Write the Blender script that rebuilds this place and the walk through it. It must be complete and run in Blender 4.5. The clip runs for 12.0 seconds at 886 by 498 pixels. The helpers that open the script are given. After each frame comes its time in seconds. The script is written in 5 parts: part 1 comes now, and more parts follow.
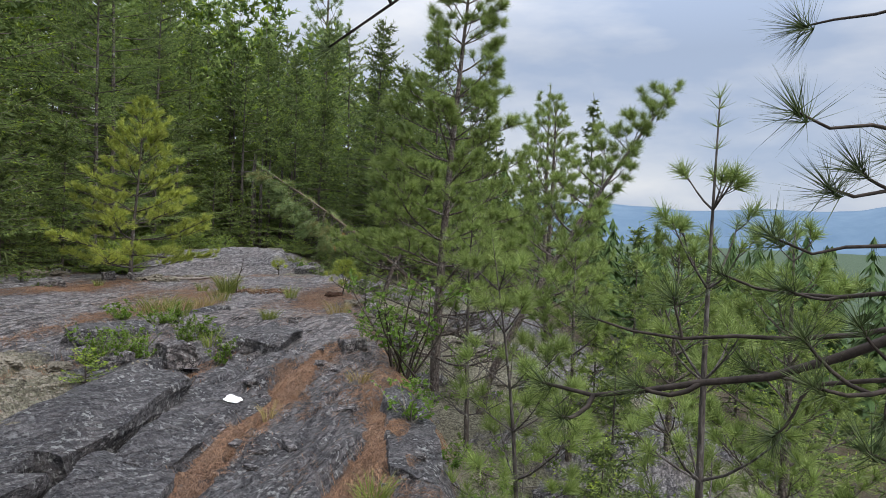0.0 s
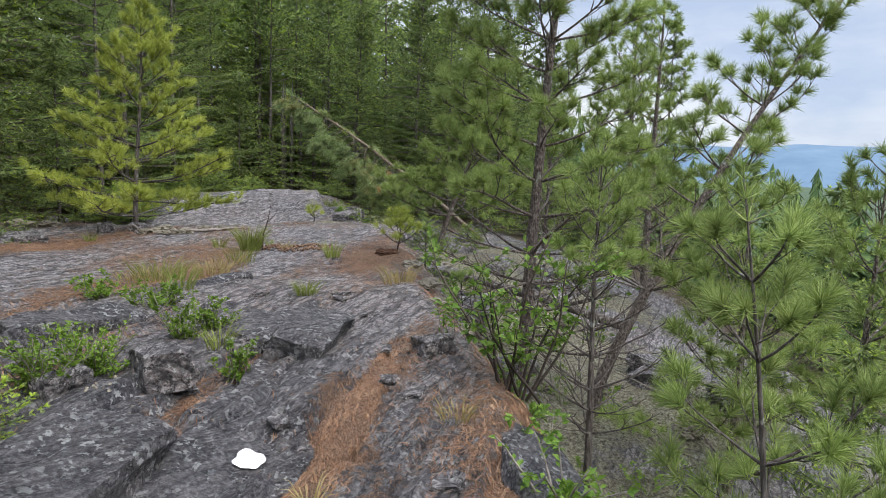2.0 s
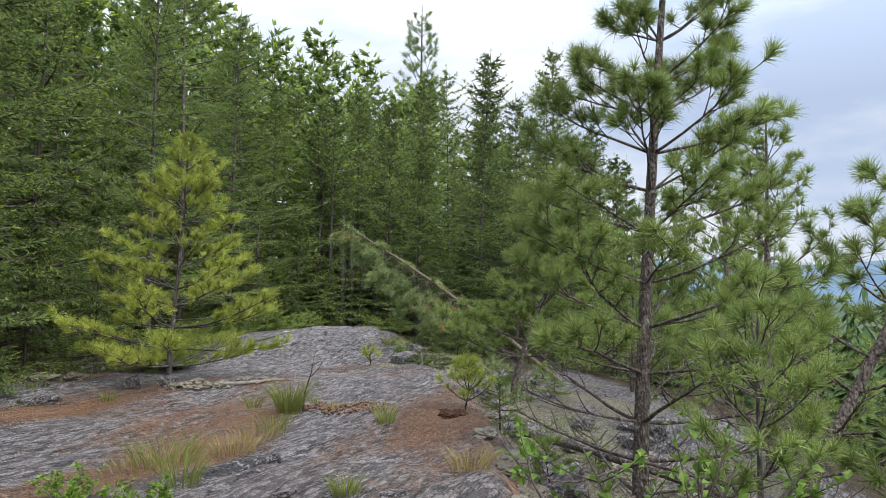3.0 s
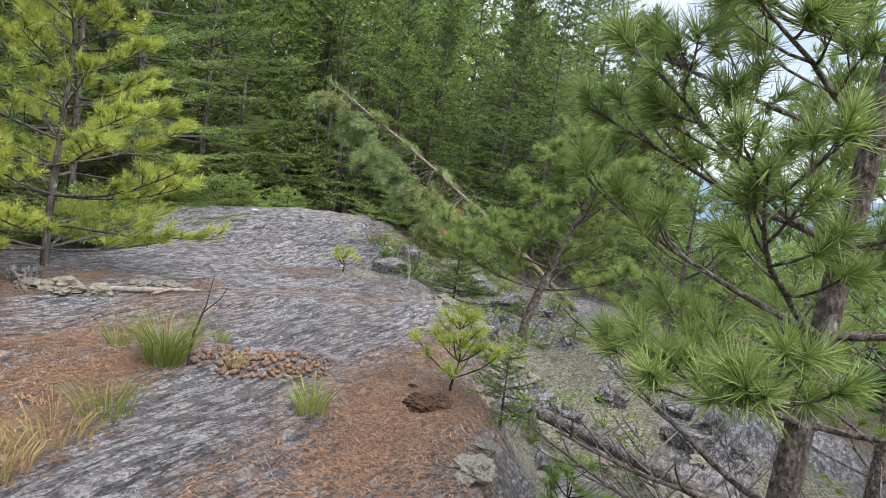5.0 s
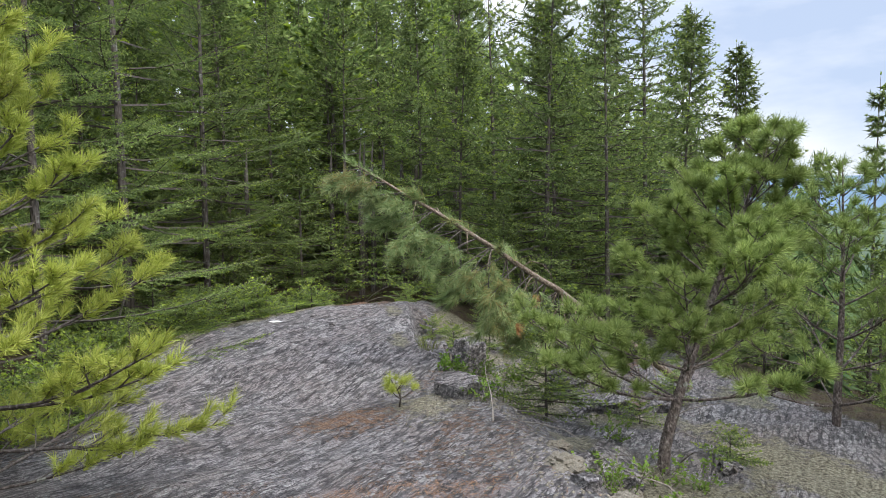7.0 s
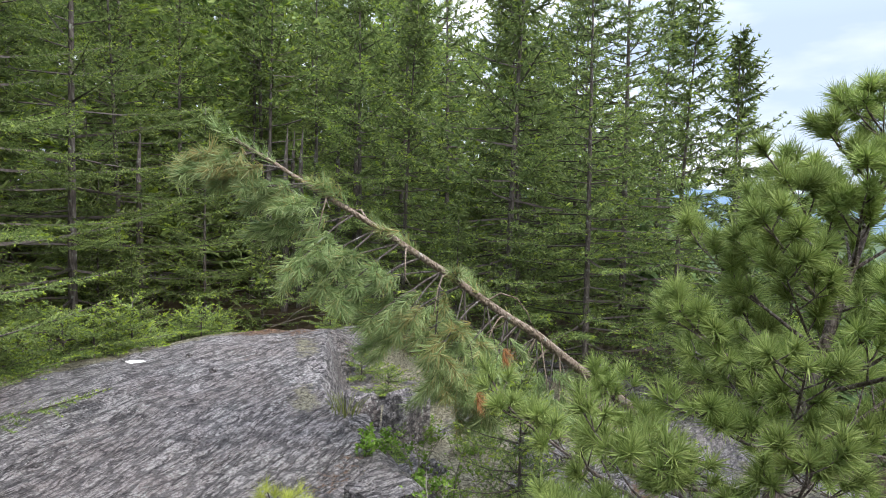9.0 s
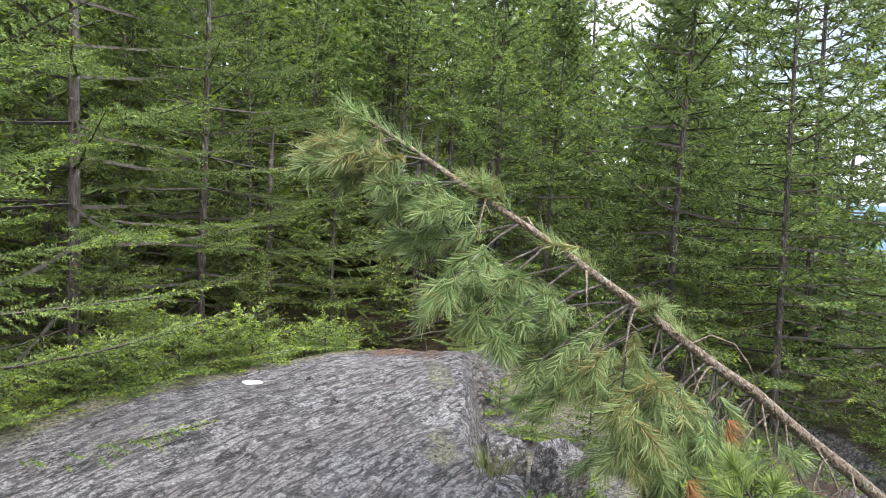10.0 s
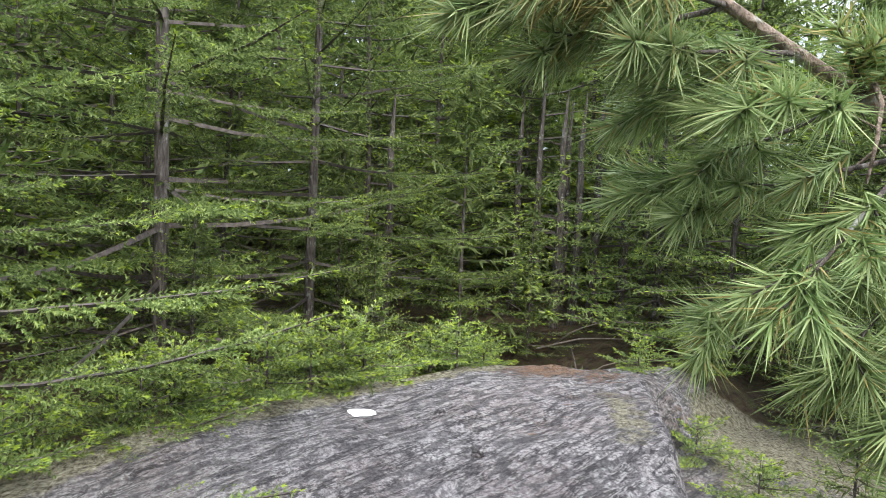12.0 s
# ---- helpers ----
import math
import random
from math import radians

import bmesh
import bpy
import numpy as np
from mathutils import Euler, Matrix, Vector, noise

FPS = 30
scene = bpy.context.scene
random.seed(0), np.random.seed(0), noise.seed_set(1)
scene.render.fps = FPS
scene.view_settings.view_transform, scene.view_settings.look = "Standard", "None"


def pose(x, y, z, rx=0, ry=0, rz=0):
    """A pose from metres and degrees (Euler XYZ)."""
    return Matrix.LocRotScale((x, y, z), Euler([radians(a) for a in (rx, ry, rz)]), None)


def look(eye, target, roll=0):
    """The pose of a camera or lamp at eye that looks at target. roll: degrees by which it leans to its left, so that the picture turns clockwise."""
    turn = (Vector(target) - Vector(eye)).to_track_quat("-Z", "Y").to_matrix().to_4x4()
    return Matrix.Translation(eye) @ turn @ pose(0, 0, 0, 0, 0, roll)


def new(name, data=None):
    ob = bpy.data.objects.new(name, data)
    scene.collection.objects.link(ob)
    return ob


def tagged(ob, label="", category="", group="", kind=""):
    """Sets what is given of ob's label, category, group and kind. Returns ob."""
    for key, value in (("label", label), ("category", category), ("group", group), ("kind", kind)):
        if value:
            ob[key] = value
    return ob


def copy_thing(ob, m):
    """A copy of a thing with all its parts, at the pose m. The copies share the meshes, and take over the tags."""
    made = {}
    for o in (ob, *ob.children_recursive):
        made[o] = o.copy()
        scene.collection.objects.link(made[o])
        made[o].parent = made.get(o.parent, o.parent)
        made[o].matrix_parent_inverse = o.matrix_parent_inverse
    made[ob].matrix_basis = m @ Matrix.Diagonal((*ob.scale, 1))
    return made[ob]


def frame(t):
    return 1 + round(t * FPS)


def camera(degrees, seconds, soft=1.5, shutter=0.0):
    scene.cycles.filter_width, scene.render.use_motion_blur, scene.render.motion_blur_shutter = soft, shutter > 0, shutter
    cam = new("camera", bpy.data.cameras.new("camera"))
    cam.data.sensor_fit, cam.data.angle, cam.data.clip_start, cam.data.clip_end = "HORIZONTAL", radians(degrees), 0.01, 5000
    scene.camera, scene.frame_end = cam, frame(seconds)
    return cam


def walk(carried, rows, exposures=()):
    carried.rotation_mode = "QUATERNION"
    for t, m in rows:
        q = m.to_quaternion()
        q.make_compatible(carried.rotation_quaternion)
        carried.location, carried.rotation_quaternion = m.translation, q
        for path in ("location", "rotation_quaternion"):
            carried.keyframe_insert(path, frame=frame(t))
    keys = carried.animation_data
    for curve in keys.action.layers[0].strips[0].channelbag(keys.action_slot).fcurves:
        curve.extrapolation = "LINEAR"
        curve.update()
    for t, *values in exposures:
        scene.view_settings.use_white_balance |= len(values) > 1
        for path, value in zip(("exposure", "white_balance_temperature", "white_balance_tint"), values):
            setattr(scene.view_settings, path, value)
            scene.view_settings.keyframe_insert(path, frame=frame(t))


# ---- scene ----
cam = camera(67.9, 12.0, soft=0.5)
PATH = [
    (0, (-0.281, -0.041, 1.464), (0.42, 1.83, 1.385), 2.1),
    (0.5, (-0.353, 0.396, 1.501), (0.099, 2.342, 1.407), 0.1),
    (1, (-0.276, 0.900, 1.422), (0.22, 2.815, 1.126), -0.7),
    (1.5, (-0.159, 1.568, 1.367), (0.41, 3.458, 1.042), -0.7),
    (2, (-0.069, 2.171, 1.405), (0.542, 4.056, 1.139), 1.7),
    (2.5, (0.055, 2.771, 1.509), (0.565, 4.705, 1.475), 1.1),
    (2.7, (0.095, 3.012, 1.511), (0.524, 4.961, 1.636), 0.5),
    (4.3, (0.687, 4.849, 1.695), (1.118, 6.796, 1.544), 0.9),
    (4.5, (0.722, 5.060, 1.652), (1.16, 7.002, 1.462), 1.3),
    (5, (0.803, 5.746, 1.642), (1.211, 7.689, 1.404), 7.8),
    (5.1, (0.776, 5.865, 1.650), (1.147, 7.809, 1.364), 5.5),
    (5.2, (0.749, 5.983, 1.657), (0.969, 7.942, 1.316), 2.6),
    (5.3, (0.722, 6.101, 1.664), (0.713, 8.065, 1.282), 0.6),
    (5.5, (0.651, 6.345, 1.754), (0.529, 8.3, 1.351), 1.2),
    (6, (0.607, 6.769, 2.011), (0.498, 8.757, 1.825), 0.9),
    (6.5, (0.634, 7.264, 2.047), (0.566, 9.263, 2.063), -3.8),
    (6.9, (0.696, 7.677, 2.032), (0.866, 9.669, 1.972), -3.1),
    (7, (0.710, 7.771, 2.036), (1.047, 9.739, 1.911), -1.2),
    (7.2, (0.740, 7.963, 2.051), (1.251, 9.89, 1.888), -0.5),
    (8.8, (1.251, 9.752, 2.013), (1.967, 11.616, 1.91), 1.2),
    (9, (1.250, 9.977, 2.035), (1.735, 11.913, 1.92), 0.9),
    (9.5, (1.181, 10.549, 2.028), (1.413, 12.523, 1.801), 1.1),
    (10, (1.163, 11.058, 2.026), (1.284, 13.052, 1.926), 2.3),
    (10.5, (1.107, 11.509, 2.034), (1.064, 13.508, 2.01), 1.9),
    (11, (1.027, 11.965, 1.959), (0.948, 13.962, 1.877), 1.6),
    (11.5, (0.925, 12.405, 1.924), (0.681, 14.387, 1.821), 2.5),
    (12, (0.857, 12.716, 1.838), (0.623, 14.698, 1.708), 2.5),
]
walk(cam, [(t, look(eye, target, roll)) for t, eye, target, roll in PATH], exposures=[(t, 0.45 + e, 6600, 10.5) for t, e in ((0, -0.40), (0.5, -0.30), (1.0, -0.10), (1.5, 0.0), (2.5, -0.10), (4.5, 0.15), (5.0, 0.36), (5.5, 0.36), (6.5, 0.1), (9.0, 0.36), (9.5, 0.5), (10.5, 0.7), (11.5, 0.74), (12, 0.72))])

# ---- sky and light: bright broken overcast ----
SUN_EL, SUN_AZ = radians(52), radians(150)
world = bpy.data.worlds.new("world")
scene.world = world
world.use_nodes = True
wn = world.node_tree
wn.nodes.clear()
w_out = wn.nodes.new("ShaderNodeOutputWorld")
w_bg = wn.nodes.new("ShaderNodeBackground")
w_sky = wn.nodes.new("ShaderNodeTexSky")
w_sky.sky_type, w_sky.sun_disc, w_sky.sun_elevation, w_sky.sun_rotation = "NISHITA", False, SUN_EL, SUN_AZ
w_dim = wn.nodes.new("ShaderNodeVectorMath")
w_dim.operation = "SCALE"
w_dim.inputs["Scale"].default_value = 0.09
w_co = wn.nodes.new("ShaderNodeTexCoord")
w_map = wn.nodes.new("ShaderNodeMapping")
w_map.inputs["Scale"].default_value = (1.0, 1.0, 3.2)
w_noise = wn.nodes.new("ShaderNodeTexNoise")
w_noise.inputs["Scale"].default_value = 2.1
w_noise.inputs["Detail"].default_value = 6
w_noise.inputs["Roughness"].default_value = 0.55
w_ramp = wn.nodes.new("ShaderNodeValToRGB")
w_ramp.color_ramp.elements[0].position, w_ramp.color_ramp.elements[0].color = 0.36, (0.40, 0.49, 0.66, 1)
w_ramp.color_ramp.elements[1].position, w_ramp.color_ramp.elements[1].color = 0.62, (0.76, 0.79, 0.845, 1)
w_mix = wn.nodes.new("ShaderNodeMixRGB")
w_mix.inputs[0].default_value = 0.86
w_bg.inputs["Strength"].default_value = 1.05
wn.links.new(w_sky.outputs[0], w_dim.inputs[0])
wn.links.new(w_co.outputs["Generated"], w_map.inputs[0])
wn.links.new(w_map.outputs[0], w_noise.inputs["Vector"])
wn.links.new(w_noise.outputs[0], w_ramp.inputs[0])
wn.links.new(w_dim.outputs[0], w_mix.inputs[1])
wn.links.new(w_ramp.outputs[0], w_mix.inputs[2])
w_sep = wn.nodes.new("ShaderNodeSeparateXYZ")
w_zen = wn.nodes.new("ShaderNodeMapRange")
w_zen.inputs["From Min"].default_value, w_zen.inputs["From Max"].default_value = 0.25, 0.9
w_zen.inputs["To Min"].default_value, w_zen.inputs["To Max"].default_value = 1.0, 3.1
w_up = wn.nodes.new("ShaderNodeVectorMath")
w_up.operation = "SCALE"
wn.links.new(w_co.outputs["Generated"], w_sep.inputs[0])
wn.links.new(w_sep.outputs["Z"], w_zen.inputs["Value"])
wn.links.new(w_mix.outputs[0], w_up.inputs[0])
wn.links.new(w_zen.outputs[0], w_up.inputs["Scale"])
wn.links.new(w_up.outputs[0], w_bg.inputs["Color"])
wn.links.new(w_bg.outputs[0], w_out.inputs[0])

sun_data = bpy.data.lights.new("sun", "SUN")
sun_data.energy, sun_data.angle, sun_data.color = 2.2, radians(40), (1.0, 0.93, 0.80)
sun = new("sun", sun_data)
sun.matrix_world = look((0, 0, 30), (30 * -math.sin(SUN_AZ) * math.cos(SUN_EL), 30 * -math.cos(SUN_AZ) * math.cos(SUN_EL),
                                     30 - 30 * math.sin(SUN_EL)))

# ---- materials ----


class Nodes:
    """A small builder for one node material."""

    def __init__(self, name, rough=0.8):
        self.mat = bpy.data.materials.new(name)
        self.mat.use_nodes = True
        self.nt = self.mat.node_tree
        self.bsdf = self.nt.nodes["Principled BSDF"]
        self.bsdf.inputs["Roughness"].default_value = rough
        self.bsdf.inputs["Specular IOR Level"].default_value = 0.25

    def link(self, a, b):
        self.nt.links.new(a, b)

    def coord(self, scale=(1, 1, 1), rz=0.0):
        c = self.nt.nodes.new("ShaderNodeTexCoord")
        m = self.nt.nodes.new("ShaderNodeMapping")
        m.inputs["Scale"].default_value = scale
        if rz:
            r = self.nt.nodes.new("ShaderNodeMapping")
            r.inputs["Rotation"].default_value = (0, 0, rz)
            self.link(c.outputs["Object"], r.inputs[0])
            self.link(r.outputs[0], m.inputs[0])
        else:
            self.link(c.outputs["Object"], m.inputs[0])
        return m.outputs[0]

    def noise(self, vec, scale, detail=4, rough=0.55):
        n = self.nt.nodes.new("ShaderNodeTexNoise")
        n.inputs["Scale"].default_value, n.inputs["Detail"].default_value, n.inputs["Roughness"].default_value = scale, detail, rough
        self.link(vec, n.inputs["Vector"])
        return n.outputs[0]

    def voronoi(self, vec, scale, feature="F1"):
        n = self.nt.nodes.new("ShaderNodeTexVoronoi")
        n.feature = feature
        n.inputs["Scale"].default_value = scale
        self.link(vec, n.inputs["Vector"])
        return n.outputs["Distance"]

    def ramp(self, fac, stops):
        r = self.nt.nodes.new("ShaderNodeValToRGB")
        e = r.color_ramp.elements
        while len(e) < len(stops):
            e.new(0.5)
        for el, (p, c) in zip(e, stops):
            el.position = p
            el.color = (c, c, c, 1) if isinstance(c, (int, float)) else (*c, 1)
        self.link(fac, r.inputs[0])
        return r.outputs[0]

    def mix(self, fac, a, b, blend="MIX"):
        m = self.nt.nodes.new("ShaderNodeMixRGB")
        m.blend_type = blend
        for v, s in ((fac, m.inputs[0]), (a, m.inputs[1]), (b, m.inputs[2])):
            if isinstance(v, (int, float)):
                s.default_value = v if s.type == "VALUE" else (v, v, v, 1)
            elif isinstance(v, tuple):
                s.default_value = (*v, 1)
            else:
                self.link(v, s)
        return m.outputs[0]

    def math(self, op, a, b=0.5):
        m = self.nt.nodes.new("ShaderNodeMath")
        m.operation = op
        for v, s in ((a, m.inputs[0]), (b, m.inputs[1])):
            if isinstance(v, (int, float)):
                s.default_value = v
            else:
                self.link(v, s)
        return m.outputs[0]

    def attr(self, name):
        a = self.nt.nodes.new("ShaderNodeAttribute")
        a.attribute_name = name
        return a.outputs["Fac"]

    def island(self):
        return self.nt.nodes.new("ShaderNodeNewGeometry").outputs["Random Per Island"]

    def object_random(self):
        return self.nt.nodes.new("ShaderNodeObjectInfo").outputs["Random"]

    def done(self, colour, bump=None, strength=0.4, dist=0.02):
        self.link(colour, self.bsdf.inputs["Base Color"])
        if bump is not None:
            b = self.nt.nodes.new("ShaderNodeBump")
            b.inputs["Strength"].default_value, b.inputs["Distance"].default_value = strength, dist
            self.link(bump, b.inputs["Height"])
            self.link(b.outputs[0], self.bsdf.inputs["Normal"])
        return self.mat


STRIKE = radians(30)


def bedrock_material(name="bedrock", masks=True, dark_crust=False):
    n = Nodes(name, 0.72)
    co = n.coord()
    streak = n.coord((6.0, 2.4, 5.5), radians(40))
    fine = n.noise(co, 52, 9, 0.82)
    broad = n.noise(co, 1.6, 4)
    lines = n.noise(streak, 3.4, 8, 0.76)
    base = n.ramp(lines, [(0.36, (0.06, 0.058, 0.065)), (0.46, (0.235, 0.215, 0.225)), (0.58, (0.46, 0.43, 0.445))])
    base = n.mix(0.6, base, n.ramp(fine, [(0.44, (0.025, 0.024, 0.028)), (0.49, (0.24, 0.225, 0.232)), (0.56, (0.63, 0.60, 0.605))]))
    base = n.mix(n.ramp(broad, [(0.42, 0.0), (0.62, 0.45)]), base, (0.23, 0.185, 0.175))
    # crusts of pale and of dark lichen
    pale = n.math("MULTIPLY", n.ramp(n.noise(co, 48, 7, 0.68), [(0.555, 0.0), (0.59, 1.0)]), n.ramp(n.noise(co, 2.6, 5, 0.65), [(0.44, 0.05), (0.58, 0.95)]))
    base = n.mix(pale, base, (0.52, 0.54, 0.53))
    seam = n.ramp(n.noise(n.coord((5.0, 0.8, 5.0), radians(38)), 2.2, 5, 0.6), [(0.478, 0.0), (0.497, 0.85), (0.503, 0.85), (0.522, 0.0)])
    base = n.mix(seam, base, (0.028, 0.027, 0.03))
    dark = n.ramp(n.noise(co, 5.2, 6, 0.65), [(0.57, 0.0), (0.64, 0.6)])
    base = n.mix(dark, base, (0.07, 0.07, 0.075))
    # thin plates that split along the strike
    plate = n.voronoi(n.coord((11.0, 3.2, 9.0), radians(40)), 2.6)
    base = n.mix(n.ramp(plate, [(0.50, 0.0), (0.62, 0.6)]), base, (0.05, 0.048, 0.055))
    bump = n.math("SUBTRACT", n.math("ADD", n.math("MULTIPLY", lines, 0.7), n.math("MULTIPLY", fine, 0.8)), n.math("ADD", n.math("MULTIPLY", seam, 0.8), n.math("MULTIPLY", plate, 0.7)))
    if masks or dark_crust:
        crust = n.math("MULTIPLY", 0.8 if dark_crust else n.attr("crust"), n.ramp(n.noise(co, 6.5, 7, 0.7), [(0.34, 0.5), (0.56, 1.0)]))
        spots = n.math("MULTIPLY", n.ramp(n.noise(co, 26, 6, 0.6), [(0.56, 0.0), (0.60, 0.9)]), n.ramp(n.noise(co, 4.0, 3), [(0.42, 0.15), (0.58, 1.0)]))
        base = n.mix(crust, base, n.mix(spots, n.ramp(n.noise(co, 45, 7, 0.75), [(0.40, (0.018, 0.018, 0.022)), (0.52, (0.085, 0.084, 0.095)), (0.64, (0.24, 0.24, 0.255))]), (0.50, 0.51, 0.51)))
    if masks:
        lit = n.attr("litter")
        edge = n.math("ADD", lit, n.math("MULTIPLY", n.math("SUBTRACT", n.noise(co, 16, 8, 0.78), 0.5), 2.0))
        lit_m = n.ramp(edge, [(0.44, 0.0), (0.66, 0.95)])
        straw = n.noise(n.coord((14, 70, 30), 0.7), 3.0, 5, 0.75)
        straw2 = n.noise(n.coord((70, 14, 30), 0.2), 3.0, 5, 0.75)
        st = n.math("MAXIMUM", straw, straw2)
        litter = n.ramp(st, [(0.46, (0.085, 0.05, 0.036)), (0.54, (0.34, 0.19, 0.12)), (0.62, (0.66, 0.46, 0.33))])
        litter = n.mix(n.ramp(n.noise(co, 2.3, 3), [(0.4, 0.0), (0.62, 0.55)]), litter, (0.27, 0.17, 0.115))
        base = n.mix(lit_m, base, litter)
        ms = n.attr("moss")
        ms_m = n.ramp(n.math("ADD", ms, n.math("MULTIPLY", n.math("SUBTRACT", n.noise(co, 9, 6, 0.7), 0.5), 0.9)), [(0.42, 0.0), (0.58, 1.0)])
        cup = n.noise(co, 34, 9, 0.8)
        moss = n.ramp(cup, [(0.40, (0.07, 0.06, 0.045)), (0.50, (0.32, 0.295, 0.215)), (0.61, (0.62, 0.59, 0.46))])
        base = n.mix(ms_m, base, moss)
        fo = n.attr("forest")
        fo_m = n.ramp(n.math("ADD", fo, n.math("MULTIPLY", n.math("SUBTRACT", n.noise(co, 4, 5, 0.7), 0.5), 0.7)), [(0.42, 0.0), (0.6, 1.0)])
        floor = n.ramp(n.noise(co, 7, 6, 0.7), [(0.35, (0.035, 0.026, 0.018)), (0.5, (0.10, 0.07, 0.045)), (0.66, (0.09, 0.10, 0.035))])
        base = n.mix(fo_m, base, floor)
        canopy = n.ramp(n.noise(co, 0.35, 6, 0.7), [(0.35, (0.02, 0.038, 0.018)), (0.62, (0.07, 0.11, 0.05))])
        base = n.mix(n.attr("woods"), base, canopy)
        bump = n.math("ADD", bump, n.math("MULTIPLY", n.math("MULTIPLY", st, lit_m), 1.4))
        bump = n.math("ADD", bump, n.math("MULTIPLY", n.math("MULTIPLY", cup, ms_m), 2.0))
    return n.done(base, bump, 1.0, 0.045)


def leaf_material(name, dark, mid, light, rough=0.55, trans=0.38):
    n = Nodes(name, rough)
    c = n.ramp(n.island(), [(0.0, dark), (0.5, mid), (1.0, light)])
    big = n.noise(n.coord(), 1.3, 3)
    c = n.mix(n.ramp(big, [(0.35, 0.0), (0.65, 0.45)]), c, dark)
    c = n.mix(n.ramp(n.noise(n.coord(), 7.5, 2), [(0.40, 0.0), (0.60, 0.40)]), c, dark)
    tone = n.ramp(n.object_random(), [(0.0, 0.8), (1.0, 1.12)])
    c = n.mix(1.0, c, tone, "MULTIPLY")
    n.done(c)
    tr = n.nt.nodes.new("ShaderNodeBsdfTranslucent")
    mx = n.nt.nodes.new("ShaderNodeMixShader")
    mx.inputs[0].default_value = trans
    n.link(c, tr.inputs["Color"])
    n.link(n.bsdf.outputs[0], mx.inputs[1])
    n.link(tr.outputs[0], mx.inputs[2])
    n.link(mx.outputs[0], n.nt.nodes["Material Output"].inputs["Surface"])
    return n.mat


def bark_material(name, dark, mid, light, scale=(9, 9, 2.2)):
    n = Nodes(name, 0.9)
    co = n.coord(scale)
    f = n.noise(co, 4.0, 6, 0.7)
    c = n.ramp(f, [(0.3, dark), (0.5, mid), (0.72, light)])
    lich = n.ramp(n.noise(n.coord(), 13, 4, 0.6), [(0.6, 0.0), (0.68, 0.7)])
    c = n.mix(lich, c, (0.36, 0.38, 0.34))
    return n.done(c, n.math("ADD", f, n.voronoi(co, 5.0)), 0.8, 0.02)


def plain_material(name, a, b, scale=20, rough=0.8):
    n = Nodes(name, rough)
    f = n.noise(n.coord(), scale, 5, 0.65)
    c = n.ramp(f, [(0.33, a), (0.67, b)])
    c = n.mix(1.0, c, n.ramp(n.object_random(), [(0.0, 0.7), (1.0, 1.2)]), "MULTIPLY")
    return n.done(c, f, 0.6, 0.01)


M_ROCK = bedrock_material()
M_STONE = bedrock_material("stone", False)
M_SLAB = bedrock_material("slab_rock", False, True)
M_SPRUCE = leaf_material("spruce_needles", (0.105, 0.165, 0.054), (0.275, 0.37, 0.12), (0.49, 0.59, 0.21), trans=0.42)
M_SPRUCE_NEW = leaf_material("spruce_new_growth", (0.26, 0.36, 0.05), (0.40, 0.52, 0.075), (0.52, 0.62, 0.12))
# inner twigs and foliage, with the crown's interior shade put into the darker colour
M_SPRUCE_IN = leaf_material("shaded_inner_spruce", (0.08, 0.115, 0.04), (0.16, 0.21, 0.07), (0.25, 0.30, 0.12), 0.8, 0.3)
M_PINE = leaf_material("pine_needles", (0.15, 0.215, 0.06), (0.34, 0.44, 0.125), (0.54, 0.62, 0.235), trans=0.30)
# pine needles seen against the sky, their backlit darkness put into the colour
M_PINE_SHADE = leaf_material("backlit_pine_needles", (0.05, 0.075, 0.03), (0.11, 0.15, 0.055), (0.20, 0.25, 0.10), trans=0.12)
M_PINE_BLUE = leaf_material("white_pine_needles", (0.14, 0.22, 0.08), (0.35, 0.455, 0.185), (0.58, 0.65, 0.35), trans=0.26)
M_PINE_YELLOW = leaf_material("young_pine_needles", (0.26, 0.325, 0.055), (0.49, 0.545, 0.11), (0.71, 0.725, 0.22), trans=0.30)
M_PINE_DEAD = leaf_material("dead_pine_needles", (0.28, 0.12, 0.05), (0.45, 0.24, 0.10), (0.55, 0.36, 0.18))
M_PINE_STRAW = leaf_material("yellowed_pine_needles", (0.30, 0.26, 0.09), (0.42, 0.36, 0.15), (0.52, 0.46, 0.22))
M_LEAF = leaf_material("bush_leaves", (0.09, 0.18, 0.025), (0.19, 0.32, 0.05), (0.31, 0.46, 0.09), trans=0.38)
M_LEAF_LOW = leaf_material("low_shrub_leaves", (0.10, 0.18, 0.025), (0.18, 0.29, 0.04), (0.28, 0.40, 0.07), trans=0.3)
M_GRASS = leaf_material("grass_blades", (0.15, 0.19, 0.04), (0.27, 0.33, 0.08), (0.45, 0.44, 0.17), trans=0.3)
M_STRAW = leaf_material("dry_grass", (0.28, 0.22, 0.09), (0.42, 0.34, 0.15), (0.55, 0.47, 0.25), trans=0.2)
M_BARK = bark_material("spruce_bark", (0.035, 0.03, 0.028), (0.10, 0.085, 0.078), (0.22, 0.20, 0.19))
M_BARK_PINE = bark_material("pine_bark", (0.028, 0.022, 0.021), (0.13, 0.105, 0.095), (0.34, 0.295, 0.275), (11, 11, 6))
M_BARK_PALE = bark_material("pale_pine_bark", (0.085, 0.068, 0.055), (0.22, 0.17, 0.135), (0.42, 0.36, 0.30), (12, 12, 8))
M_TWIG = plain_material("bare_twigs", (0.12, 0.10, 0.09), (0.30, 0.27, 0.24), 30)
M_DEADTWIG = plain_material("dead_spruce_twigs", (0.05, 0.042, 0.038), (0.15, 0.13, 0.12), 30)
